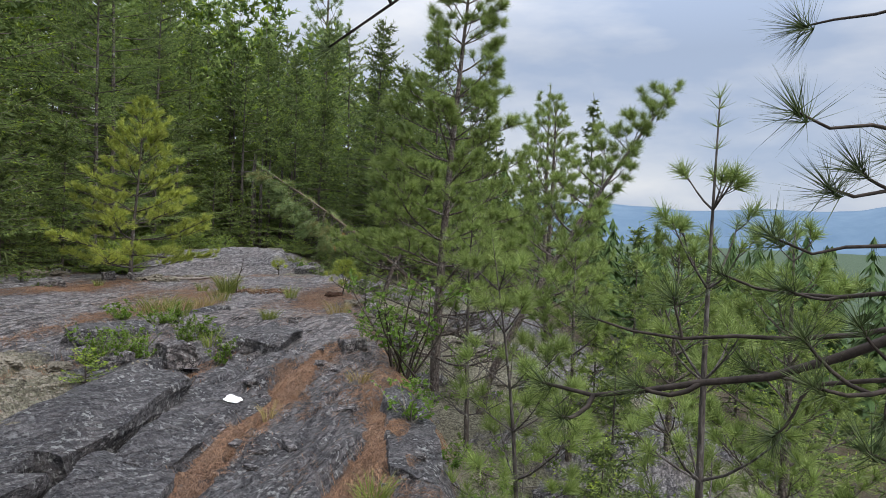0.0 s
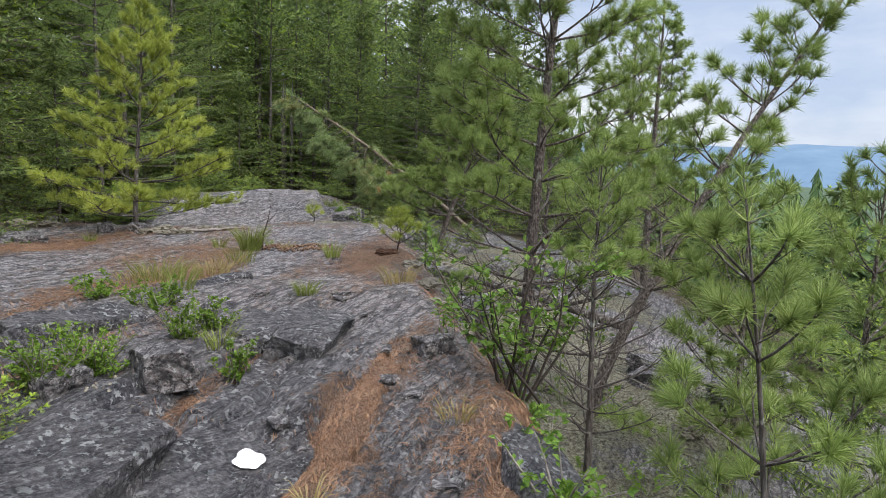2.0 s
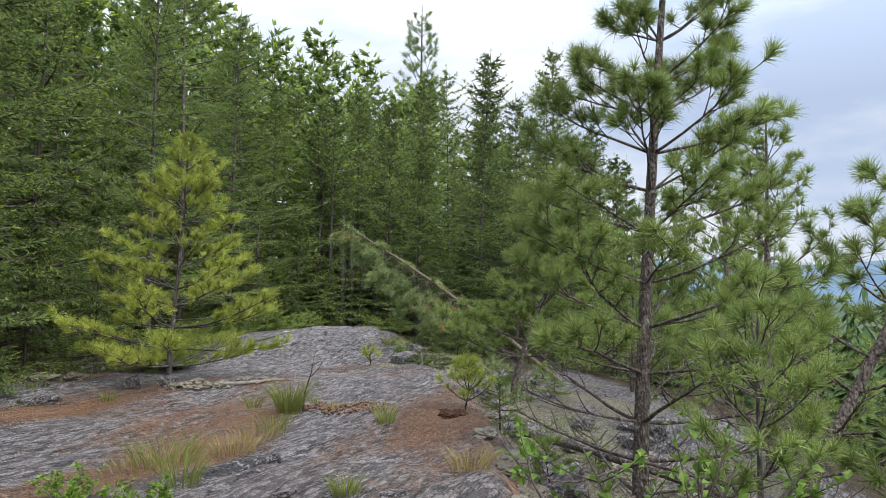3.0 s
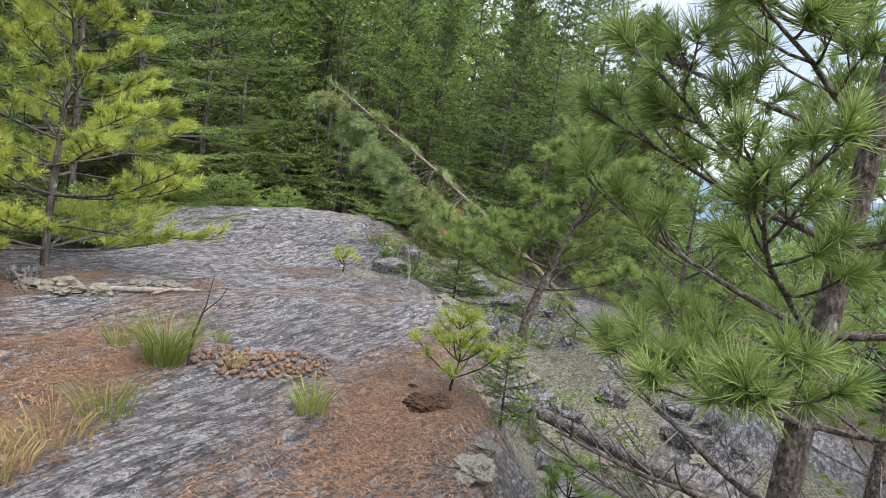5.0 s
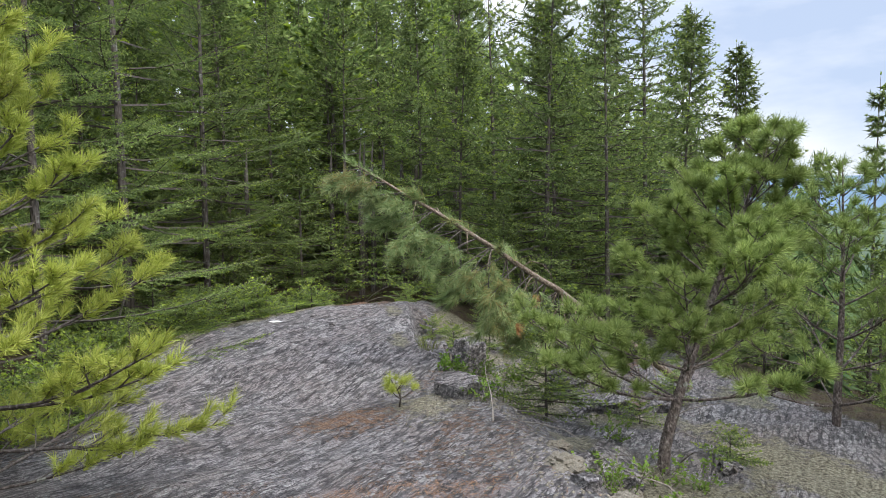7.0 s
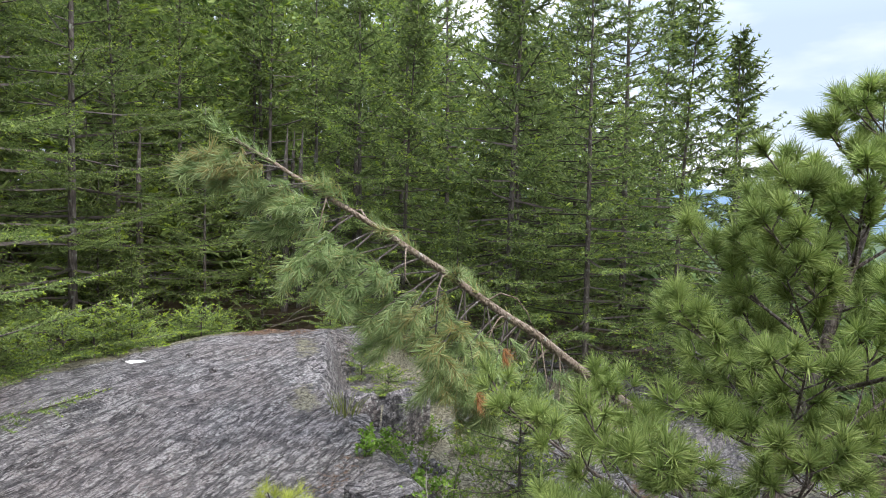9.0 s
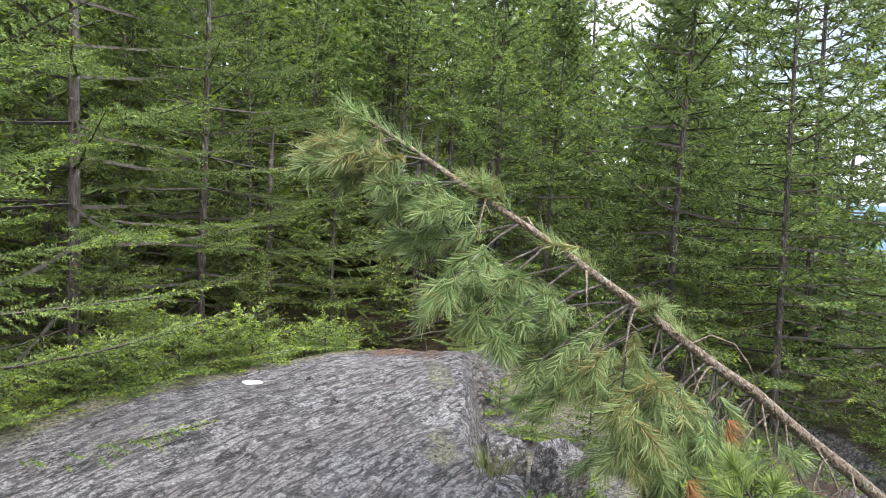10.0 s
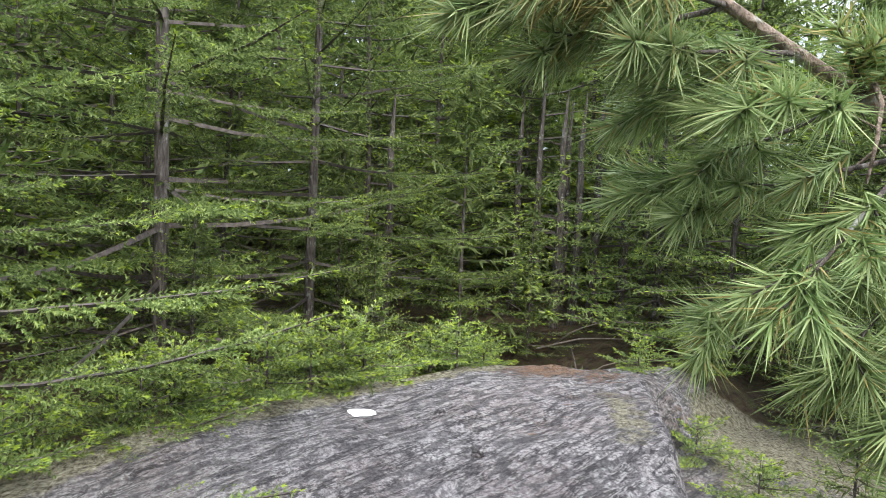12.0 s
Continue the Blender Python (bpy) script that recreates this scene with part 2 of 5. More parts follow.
M_DARKTWIG = plain_material("dark_twigs", (0.03, 0.024, 0.02), (0.09, 0.07, 0.06), 30)
M_LICHEN = plain_material("reindeer_lichen", (0.09, 0.08, 0.065), (0.27, 0.245, 0.20), 90, 0.95)
M_CONE = plain_material("pine_cone", (0.085, 0.045, 0.03), (0.30, 0.19, 0.125), 90)
M_DUFF = plain_material("dark_duff", (0.025, 0.014, 0.01), (0.12, 0.06, 0.035), 50, 0.95)
M_PAINT = plain_material("white_paint", (0.72, 0.73, 0.74), (0.86, 0.87, 0.88), 60, 0.6)
M_FALLEN = leaf_material("fallen_needles", (0.22, 0.105, 0.055), (0.42, 0.225, 0.125), (0.62, 0.42, 0.27), trans=0.05)
M_FAR = leaf_material("far_woods", (0.07, 0.13, 0.045), (0.12, 0.20, 0.065), (0.19, 0.27, 0.09), 0.8, 0.1)
# the ridge's blue is distance haze put into its base colour
M_HILL = plain_material("haze_tinted_hill", (0.12, 0.20, 0.30), (0.17, 0.26, 0.36), 0.01, 0.95)

# ---- helpers for meshes ----


def lattice(i, j, seed):
    v = (i.astype(np.int64) * 374761393 + j.astype(np.int64) * 668265263 + seed * 974634777) & 0x7FFFFFFF
    v = ((v ^ (v >> 13)) * 1274126177) & 0x7FFFFFFF
    v = v ^ (v >> 16)
    return (v % 65536) / 32767.5 - 1.0


def vnoise(x, y, seed=0):
    x, y = np.asarray(x, float), np.asarray(y, float)
    i, j = np.floor(x), np.floor(y)
    u, v = x - i, y - j
    u, v = u * u * (3 - 2 * u), v * v * (3 - 2 * v)
    a, b = lattice(i, j, seed), lattice(i + 1, j, seed)
    c, d = lattice(i, j + 1, seed), lattice(i + 1, j + 1, seed)
    return (a * (1 - u) + b * u) * (1 - v) + (c * (1 - u) + d * u) * v


def fbm(x, y, seed=0, octaves=4, gain=0.5):
    total, amp = 0.0, 1.0
    for k in range(octaves):
        total = total + amp * vnoise(x * 2 ** k, y * 2 ** k, seed + 17 * k)
        amp *= gain
    return total


def smooth(e0, e1, x):
    u = np.clip((x - e0) / (e1 - e0), 0, 1)
    return u * u * (3 - 2 * u)


def mesh_of(name, verts, faces, mats, index=None, soft=False):
    me = bpy.data.meshes.new(name)
    verts = np.asarray(verts, np.float32)
    if isinstance(faces, np.ndarray):
        k, n = faces.shape[1], len(faces)
        me.vertices.add(len(verts))
        me.vertices.foreach_set("co", verts.ravel())
        me.loops.add(n * k)
        me.loops.foreach_set("vertex_index", faces.astype(np.int32).ravel())
        me.polygons.add(n)
        me.polygons.foreach_set("loop_start", np.arange(0, n * k, k, dtype=np.int32))
    else:
        me.from_pydata([tuple(v) for v in verts], [], faces)
    for m in mats:
        me.materials.append(m)
    if index is not None:
        me.polygons.foreach_set("material_index", np.asarray(index, np.int32))
    if soft:
        me.polygons.foreach_set("use_smooth", np.ones(len(me.polygons), bool))
    me.update(calc_edges=True)
    return me


def part(name, me, parent, label=""):
    ob = new(name, me)
    ob.parent = parent
    if label:
        ob["label"] = label
    return ob


def thing(name, m, label, category, group="", kind=""):
    ob = new(name)
    ob.empty_display_size = 0.1
    ob.matrix_basis = m
    return tagged(ob, label, category, group, kind)


class Soup:
    """Gathers quads and triangles (as quads with a doubled corner left out) of tubes and blades."""

    def __init__(self):
        self.v, self.f, self.mi, self.n = [], [], [], 0

    def add(self, verts, faces, mi=0):
        self.v.append(np.asarray(verts, float))
        self.f.extend([tuple(int(i) + self.n for i in f) for f in faces])
        self.mi.extend([mi] * len(faces))
        self.n += len(verts)

    def tube(self, pts, radii, sides=6, mi=0):
        pts = [Vector(p) for p in pts]
        verts, faces = [], []
        for k, p in enumerate(pts):
            d = (pts[min(k + 1, len(pts) - 1)] - pts[max(k - 1, 0)]).normalized()
            a = d.orthogonal().normalized() if k == 0 else (a - d * a.dot(d)).normalized()
            b = d.cross(a)
            for s in range(sides):
                w = 2 * math.pi * s / sides
                verts.append(p + (a * math.cos(w) + b * math.sin(w)) * radii[k])
        for k in range(len(pts) - 1):
            for s in range(sides):
                t = (s + 1) % sides
                faces.append((k * sides + s, k * sides + t, (k + 1) * sides + t, (k + 1) * sides + s))
        top = (len(pts) - 1) * sides
        faces.append(tuple(range(top, top + sides)))
        self.add(verts, faces, mi)

    def tris(self, tri, mi=0):
        """tri: array (n, 3, 3)."""
        n = len(tri)
        self.add(tri.reshape(-1, 3), [(3 * k, 3 * k + 1, 3 * k + 2) for k in range(n)], mi)

    def mesh(self, name, mats, soft=False):
        return mesh_of(name, np.concatenate(self.v) if self.v else np.zeros((0, 3)), self.f, mats, self.mi, soft)


def unit(v):
    return v / np.maximum(np.linalg.norm(v, axis=-1, keepdims=True), 1e-9)


def needles(rng, pos, way, per, length, splay, width, droop=0.0, flat=0.0):
    """Thin pointed needles round each place, splayed from its direction; array (n * per, 3, 3)."""
    pos, way = np.repeat(pos, per, 0), np.repeat(unit(way), per, 0)
    n = len(pos)
    side = unit(np.cross(way, rng.normal(size=(n, 3))))
    a = np.radians(rng.uniform(splay[0], splay[1], n))[:, None]
    d = way * np.cos(a) + side * np.sin(a)
    d[:, 2] -= droop * rng.uniform(0.4, 1.2, n)
    d = unit(d)
    ln = (length * rng.uniform(0.65, 1.1, n))[:, None]
    face = rng.normal(size=(n, 3)) * (1 - flat) + np.array([0, 0, 1.6]) * flat
    w = unit(np.cross(d, face)) * width * 0.5
    tip = pos + d * ln
    return np.stack([pos - w, pos + w, tip], 1)


def tri_mesh(name, tri, mats, index=None):
    tri = np.asarray(tri)
    return mesh_of(name, tri.reshape(-1, 3), np.arange(len(tri) * 3).reshape(-1, 3), mats, index)


# ---- the ground: one sheet of bedrock, litter and forest floor ----
SPINE_Y = (-30, -4, 0, 3, 4.9, 6, 7, 8, 9, 10, 11, 12, 13, 13.8, 14.5, 15.2, 16, 17, 18, 19, 20.5, 23, 30, 60, 200, 3000)
SPINE_Z = (-1.5, -0.2, -0.05, 0.0, 0.15, 0.3, 0.40, 0.34, 0.36, 0.38, 0.43, 0.40, 0.29, 0.27, 0.42, 0.55, 0.64, 0.66, 0.58, 0.35, 0.15, 0.3, 0.6, 2.0, 6, 10)
EDGE_Y = (-5, 0, 3, 4.5, 6, 7.5, 9, 11, 13, 14.2, 15.5, 17, 18.5, 20, 24)
EDGE_X = (0.6, 0.7, 0.85, 1.05, 1.25, 1.35, 1.65, 2.0, 2.0, 1.8, 1.55, 1.7, 1.9, 3.0, 5.0)
DROP_Y = (0, 6, 8, 10, 12, 13.5, 14.6, 15.6, 17, 18.5, 20, 24)
DROP_Z = (1.3, 1.2, 0.95, 0.65, 0.42, 0.22, 0.45, 0.62, 0.66, 0.45, 0.2, 0.1)


def strata(x, y):
    q = x * math.cos(STRIKE) - y * math.sin(STRIKE)
    s = x * math.sin(STRIKE) + y * math.cos(STRIKE)
    return q, s


def ledge(x, y):
    """0 in the trough right after a step, rising to 1 at the next step's lip."""
    q, s = strata(x, y)
    wq = q + 0.10 * vnoise(s * 1.1, q * 0.8, 5) + 0.05 * vnoise(s * 3.1, q * 2.0, 6)
    u = (wq + 2.25) / 0.82
    return u - np.floor(u), q, s


def height(x, y):
    x, y = np.asarray(x, float), np.asarray(y, float)
    z = np.interp(y, SPINE_Y, SPINE_Z)
    edge = np.interp(y, EDGE_Y, EDGE_X) + 0.10 * vnoise(y * 1.3, x * 0.3, 3)
    r = x - edge
    drop = np.interp(y, DROP_Y, DROP_Z)
    wide = np.interp(y, (0, 6, 12, 14.5, 15.5, 17.5, 19), (1.1, 1.1, 0.9, 0.7, 0.28, 0.3, 1.2))
    z = z - drop * smooth(0, 1, r / wide)
    z = z - 0.07 * np.clip(r - 0.4, 0, 6) - 0.42 * np.clip(r - 5.0, 0, 70) - 0.03 * np.clip(r - 70, 0, 400)
    left = np.clip(-x - 1.0, 0, 8)
    z = z + 0.05 * left * smooth(13, 9, y) + 0.26 * np.exp(-((x + 1.8) / 0.8) ** 2 - ((y - 4.8) / 0.9) ** 2)
    beyond = -(x + 0.85) * 0.788 + (y - 15.9) * 0.615
    z = z - 0.42 * smooth(0.05, 1.0, beyond) * smooth(14.2, 15.2, y) * smooth(22, 19.5, y) * smooth(2.6, 1.6, x)
    # the knoll's sides fall away to the left into the moss
    z = z - 0.15 * smooth(-1.2, -2.6, x) * np.exp(-((y - 16.5) / 2.2) ** 2)
    near = np.exp(-((x + 0.45) / 1.5) ** 4 - ((y - 4.5) / 2.0) ** 4)
    fade = smooth(7, 4, np.abs(x)) * smooth(30, 22, y)
    saw, q, s = ledge(x, y)
    broken = 0.55 + 0.45 * vnoise(s * 1.7, q * 1.5, 8)
    lip = np.where(saw > 0.95, (1 - saw) / 0.05, saw / 0.95)
    z = z + near * 0.16 * broken * (lip - 0.5)
    # joints split the slabs into blocks of uneven height
    wq = q + 0.06 * vnoise(s * 1.9, q * 1.3, 41)
    row = np.floor((wq + 2.36) / 0.28)
    ws = s / 0.62 + 0.5 * lattice(row, row * 0, 42) + 0.25 * vnoise(q * 3, s * 2, 43)
    col = np.floor(ws)
    fq, fs = (wq + 2.36) / 0.28 - row, ws - col
    gap = np.minimum(np.minimum(fq, 1 - fq) * 0.28, np.minimum(fs, 1 - fs) * 0.62)
    whole = near * (1 - np.exp(-(x * x + (y - 4.93) ** 2) / 0.05))
    z = z + whole * (0.04 * lattice(row, col, 44) + 0.07 * lattice(row, col, 45) * (fs - 0.5) - 0.07 * (lattice(row, col, 46) > -0.2) * smooth(0.035, 0.0, gap))
    q2 = q / 0.19 + 0.5 * vnoise(s * 0.9, q * 2, 9)
    saw2 = q2 - np.floor(q2)
    lip2 = np.where(saw2 > 0.9, (1 - saw2) / 0.1, saw2 / 0.9)
    z = z + fade * (0.018 + 0.035 * near) * (lip2 - 0.5) * (0.5 + 0.5 * vnoise(s * 1.2, q * 2, 10))
    z = z + fade * (0.05 * fbm(x * 0.9, y * 0.9, 11, 3) + 0.018 * fbm(q * 6, s * 1.6, 12, 4))
    z = z - 0.12 * np.exp(-(x * x + (y - 4.93) ** 2) / 0.03)
    z = z + 0.25 * smooth(5, 12, np.abs(x)) * fbm(x * 0.25, y * 0.25, 13, 3)
    return z


def ground_at(x, y):
    return float(height(np.array([x]), np.array([y]))[0])


def spread(inner0, inner1, step, far, grow):
    mid = list(np.arange(inner0, inner1 + 1e-6, step))
    lo, hi, d = [], [], step
    a, b = inner0, inner1
    while a > -far:
        d *= grow
        a -= d
        lo.append(a)
    d = step
    while b < far:
        d *= grow
        b += d
        hi.append(b)
    return np.array(lo[::-1] + mid + hi)


def build_ground():
    xs, ys = spread(-10.4, 0.8, 0.033, 3500, 1.18), spread(1.2, 16.8, 0.062, 3500, 1.18)
    Q, S = np.meshgrid(xs, ys)
    x = (Q * math.cos(STRIKE) + S * math.sin(STRIKE)).ravel()
    y = (-Q * math.sin(STRIKE) + S * math.cos(STRIKE)).ravel()
    z = height(x, y)
    nx, ny = len(xs), len(ys)
    i = np.arange(ny - 1)[:, None] * nx + np.arange(nx - 1)[None, :]
    f = np.stack([i, i + 1, i + 1 + nx, i + nx], -1).reshape(-1, 4)
    me = mesh_of("ground", np.stack([x, y, z], 1), f, [M_ROCK], soft=True)
    saw, q, s = ledge(x, y)
    near = np.exp(-((x + 0.3) / 1.7) ** 4 - ((y - 4.5) / 2.2) ** 4)
    bands = fbm(q * 1.5, s * 0.42, 21, 4)
    litter = 0.30 + 0.42 * bands
    litter = litter + near * (0.75 * smooth(0.34, 0.10, saw) - 0.38)
    for cx, cy, rx, ry, amt in ((-1.5, 9.6, 1.2, 0.6, 0.30), (1.55, 8.6, 0.45, 0.9, 0.36), (0.42, 5.05, 0.16, 0.75, 0.55), (-0.42, 4.75, 0.1, 0.5, 0.6), (0.0, 3.7, 0.5, 0.35, 0.55), (-0.3, 8.3, 0.9, 0.3, 0.3),
                                (1.0, 3.3, 0.3, 1.4, 0.3), (0.6, 13.2, 0.7, 0.35, 0.45), (1.0, 17.9, 0.7, 0.6, 0.7), (-1.2, 11.3, 1.3, 0.8, 0.35),
                                (0.3, 7.0, 0.5, 0.9, 0.1), (0.1, 16.2, 1.3, 1.6, -0.35), (0.8, 10.8, 1.0, 1.0, -0.25)):
        litter = litter + amt * np.exp(-((x - cx) / rx) ** 2 - ((y - cy) / ry) ** 2)
    edge = np.interp(y, EDGE_Y, EDGE_X)
    litter = litter - 0.25 * smooth(0.3, 0.9, x - edge)
    moss = np.zeros_like(x)
    edge = np.interp(y, EDGE_Y, EDGE_X)
    for cx, cy, rx, ry, amt in ((-1.75, 4.9, 0.8, 0.95, 1.2), (1.5, 16.6, 0.2, 0.9, 0.6), (1.45, 15.2, 0.2, 0.4, 0.55), (-1.9, 15.8, 0.6, 1.6, 0.8), (1.5, 13.4, 0.6, 0.7, 0.6)):
        moss = moss + amt * np.exp(-((x - cx) / rx) ** 2 - ((y - cy) / ry) ** 2)
    beyond = -(x + 0.85) * 0.788 + (y - 15.9) * 0.615
    moss = moss + 0.85 * np.exp(-((beyond - 0.05) / 0.22) ** 2) * smooth(13.8, 15, y) * smooth(19.5, 18.5, y) * smooth(2.2, 1.4, x)
    moss = moss + 0.9 * smooth(0.2, 0.7, x - edge) * (0.62 + 0.6 * fbm(x * 1.1, y * 1.1, 31, 3)) * smooth(7, 4, x)
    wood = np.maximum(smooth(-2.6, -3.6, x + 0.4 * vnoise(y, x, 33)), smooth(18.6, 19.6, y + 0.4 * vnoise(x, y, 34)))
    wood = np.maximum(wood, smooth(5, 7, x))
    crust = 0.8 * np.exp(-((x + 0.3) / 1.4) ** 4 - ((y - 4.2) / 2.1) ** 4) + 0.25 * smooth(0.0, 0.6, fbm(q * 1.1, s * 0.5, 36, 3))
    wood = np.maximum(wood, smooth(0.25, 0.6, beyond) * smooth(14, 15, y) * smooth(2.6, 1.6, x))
    woods = smooth(22, 45, np.hypot(x, y - 8))
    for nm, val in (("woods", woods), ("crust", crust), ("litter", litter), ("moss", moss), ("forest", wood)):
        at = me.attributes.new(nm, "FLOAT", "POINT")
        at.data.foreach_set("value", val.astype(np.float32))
    return tagged(new("ground", me), "grey lichened bedrock ledge with orange pine litter and forest floor", "ground", kind="structure")


build_ground()

# ---- trees ----


def bend_path(p0, d0, length, steps, rise, rng, wob=0.06):
    """A limb that starts at p0 along d0 and turns by rise (upward positive) along its length."""
    pts, p, d = [Vector(p0)], Vector(p0), Vector(d0).normalized()
    for k in range(steps):
        d = (d + Vector((rng.normal() * wob, rng.normal() * wob, rise / steps + rng.normal() * wob * 0.6))).normalized()
        p = p + d * (length / steps)
        pts.append(p.copy())
    return pts


def spruce_meshes(name, H, R, seed, whorl=0.16, per=9, nlen=0.05, bare=0.0, twig_step=0.085, sides=7, new_growth=0.3, width=0.011, node=0.06, splay=(12, 62), inner=None):
    """Trunk, branches and crown of one spruce of height H and crown radius R, foot at the origin."""
    rng = np.random.default_rng(seed)
    trunk, stems = Soup(), Soup()
    n = 10
    lean = rng.normal(size=2) * 0.012 * H
    axis = [(lean[0] * (k / n) ** 2, lean[1] * (k / n) ** 2, -0.15 + (H + 0.15) * k / n) for k in range(n + 1)]
    r0 = 0.0066 * H + 0.012
    trunk.tube(axis, [r0 * (1 - 0.94 * k / n) for k in range(n + 1)], sides)
    pos, way, mat = [], [], []
    ipos, iway = [], []
    z = max(0.05 * H, 0.12)
    while z < H * 0.985:
        u = z / H
        k = 1 if u > 0.96 else int(rng.integers(3, 6))
        a0 = rng.uniform(0, 6.28)
        for b in range(k):
            a = a0 + 6.283 * b / k + rng.normal() * 0.25
            L = 1.30 * R * (1 - u) ** 0.80 * rng.uniform(0.60, 1.15) + 0.012 * H + 0.02
            if u < 0.12:
                L *= 0.75 + 2.0 * u
            slope = -0.30 + 0.62 * u
            d = Vector((math.cos(a), math.sin(a), slope + rng.normal() * 0.08))
            steps = max(2, int(L / 0.42))
            base = (lean[0] * u * u, lean[1] * u * u, z + rng.normal() * 0.03)
            pts = bend_path(base, d, L, steps, 0.36, rng)
            rb = 0.004 + 0.007 * L
            stems.tube(pts, [rb * (1 - 0.8 * i / steps) for i in range(steps + 1)], 3)
            if u < bare and rng.random() < 0.85:
                if rng.random() < 0.6:
                    m = pts[len(pts) // 2]
                    stems.tube([m, m + Vector((rng.normal(), rng.normal(), rng.normal() * 0.5)) * 0.18], [rb * 0.5, rb * 0.2], 3)
                continue
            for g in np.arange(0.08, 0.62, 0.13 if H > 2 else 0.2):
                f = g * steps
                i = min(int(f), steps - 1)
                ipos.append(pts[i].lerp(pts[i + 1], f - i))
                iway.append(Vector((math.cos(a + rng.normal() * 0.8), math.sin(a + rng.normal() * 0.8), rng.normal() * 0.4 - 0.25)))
            start = 0.12 if L < 0.5 else 0.28 if L < 1.1 else 0.34
            s = start * L
            while s < L:
                f = s / L * steps
                i = min(int(f), steps - 1)
                p = pts[i].lerp(pts[i + 1], f - i)
                t = (pts[i + 1] - pts[i]).normalized()
                sd = t.cross(Vector((0, 0, 1))).normalized()
                tl = min(0.42 * (L - s) + 0.05, 0.40) * rng.uniform(0.6, 1.1)
                for sign in (-1, 1):
                    e = (t * 0.75 + sd * sign * 0.8 + Vector((0, 0, rng.normal() * 0.15 - 0.08))).normalized()
                    m = max(1, int(tl / node))
                    for j in range(m):
                        pos.append(p + e * (node * j + 0.015))
                        way.append(e)
                        mat.append(1 if (j == m - 1 and rng.random() < new_growth) else 0)
                pos.append(p)
                way.append(t)
                mat.append(1 if s > L * 0.85 and rng.random() < new_growth * 1.5 else 0)
                s += twig_step * rng.uniform(0.7, 1.3)
            pos.append(pts[-1])
            way.append((pts[-1] - pts[-2]).normalized())
            mat.append(1 if rng.random() < new_growth * 1.6 else 0)
        z += whorl * rng.uniform(0.6, 1.4) * (1.0 if u < 0.8 else 0.7)
    pos.append(Vector(axis[-1]))
    way.append(Vector((0, 0, 1)))
    mat.append(1)
    at, out, fresh = np.array([tuple(p) for p in pos]), np.array([tuple(w) for w in way]), np.array(mat) == 1
    # the year's shoots are slim buds, the older wood is brushed all round
    tri = np.concatenate([needles(rng, at[~fresh], out[~fresh], per, nlen, splay, width, flat=0.55),
                          needles(rng, at[fresh], out[fresh], per, nlen * 0.9, (4, 0.55 * splay[1]), width, flat=0.55)])
    idx = np.concatenate([np.zeros((~fresh).sum() * per, int), np.ones(fresh.sum() * per, int)])
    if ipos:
        # coarse fill near the trunk closes sky gaps; its dark colour carries inner shade
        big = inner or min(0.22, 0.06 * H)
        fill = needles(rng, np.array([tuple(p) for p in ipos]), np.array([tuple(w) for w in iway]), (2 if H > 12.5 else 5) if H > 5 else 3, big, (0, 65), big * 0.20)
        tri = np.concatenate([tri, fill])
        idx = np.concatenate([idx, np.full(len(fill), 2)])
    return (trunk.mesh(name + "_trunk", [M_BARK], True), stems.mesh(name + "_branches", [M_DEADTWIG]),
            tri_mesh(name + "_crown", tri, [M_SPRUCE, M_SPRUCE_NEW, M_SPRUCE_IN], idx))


def tree_thing(name, meshes, m, label, group, names=("trunk", "branchwork", "crown"), category="tree"):
    ob = thing(name, m, label, category, group)
    for nm, me in zip(names, meshes):
        p = part(nm, me, ob)
        if nm == "branchwork":
            p["kind"] = "stuff"
    return ob


def stand(x, y, turn=0.0, size=1.0, sink=0.03, tilt=(0, 0)):
    return pose(x, y, ground_at(x, y) - sink, tilt[0], tilt[1], turn) @ Matrix.Scale(size, 4)


SPRUCES = "spruces of the forest"
rng = np.random.default_rng(4)
SPL = (18, 58)
near_a = tree_thing("spruce_tree", spruce_meshes("near_a", 7.2, 1.9, 11, 0.25, 7, 0.032, 0.0, 0.062, new_growth=0.8, width=0.0095, node=0.029, splay=(25, 65), inner=0.10), stand(-2.25, 15.1),
                    "tall dark green spruce with bright new tips beside the ledge", SPRUCES)
tall_a = tree_thing("spruce_tree", spruce_meshes("tall_a", 11.0, 2.7, 16, 0.30, 5, 0.10, 0.0, 0.15, new_growth=0.35, width=0.026, node=0.084, splay=SPL), stand(-4.6, 12.6),
                    "tall dark green spruce at the forest edge", SPRUCES)
tall_b = tree_thing("spruce_tree", spruce_meshes("tall_b", 12.0, 2.7, 12, 0.31, 5, 0.10, 0.02, 0.15, new_growth=0.2, width=0.026, node=0.084, splay=SPL), stand(-5.6, 11.6, 20),
                    "tall dark spruce with grey lichened trunk and dead lower branches", SPRUCES)
mid_c = tree_thing("spruce_tree", spruce_meshes("mid_c", 7.6, 2.2, 13, 0.24, 5, 0.085, 0.0, 0.125, new_growth=0.4, width=0.022, node=0.072, splay=SPL), stand(4.6, 19.3, 10),
                   "mid-sized green spruce at the edge of the forest", SPRUCES)
small_d = tree_thing("spruce_tree", spruce_meshes("small_d", 3.7, 1.25, 14, 0.18, 4, 0.06, 0.0, 0.10, new_growth=0.6, width=0.016, node=0.055, splay=SPL), stand(0.15, 20.6, 0),
                     "young spruce with bright new growth behind the knoll", SPRUCES)
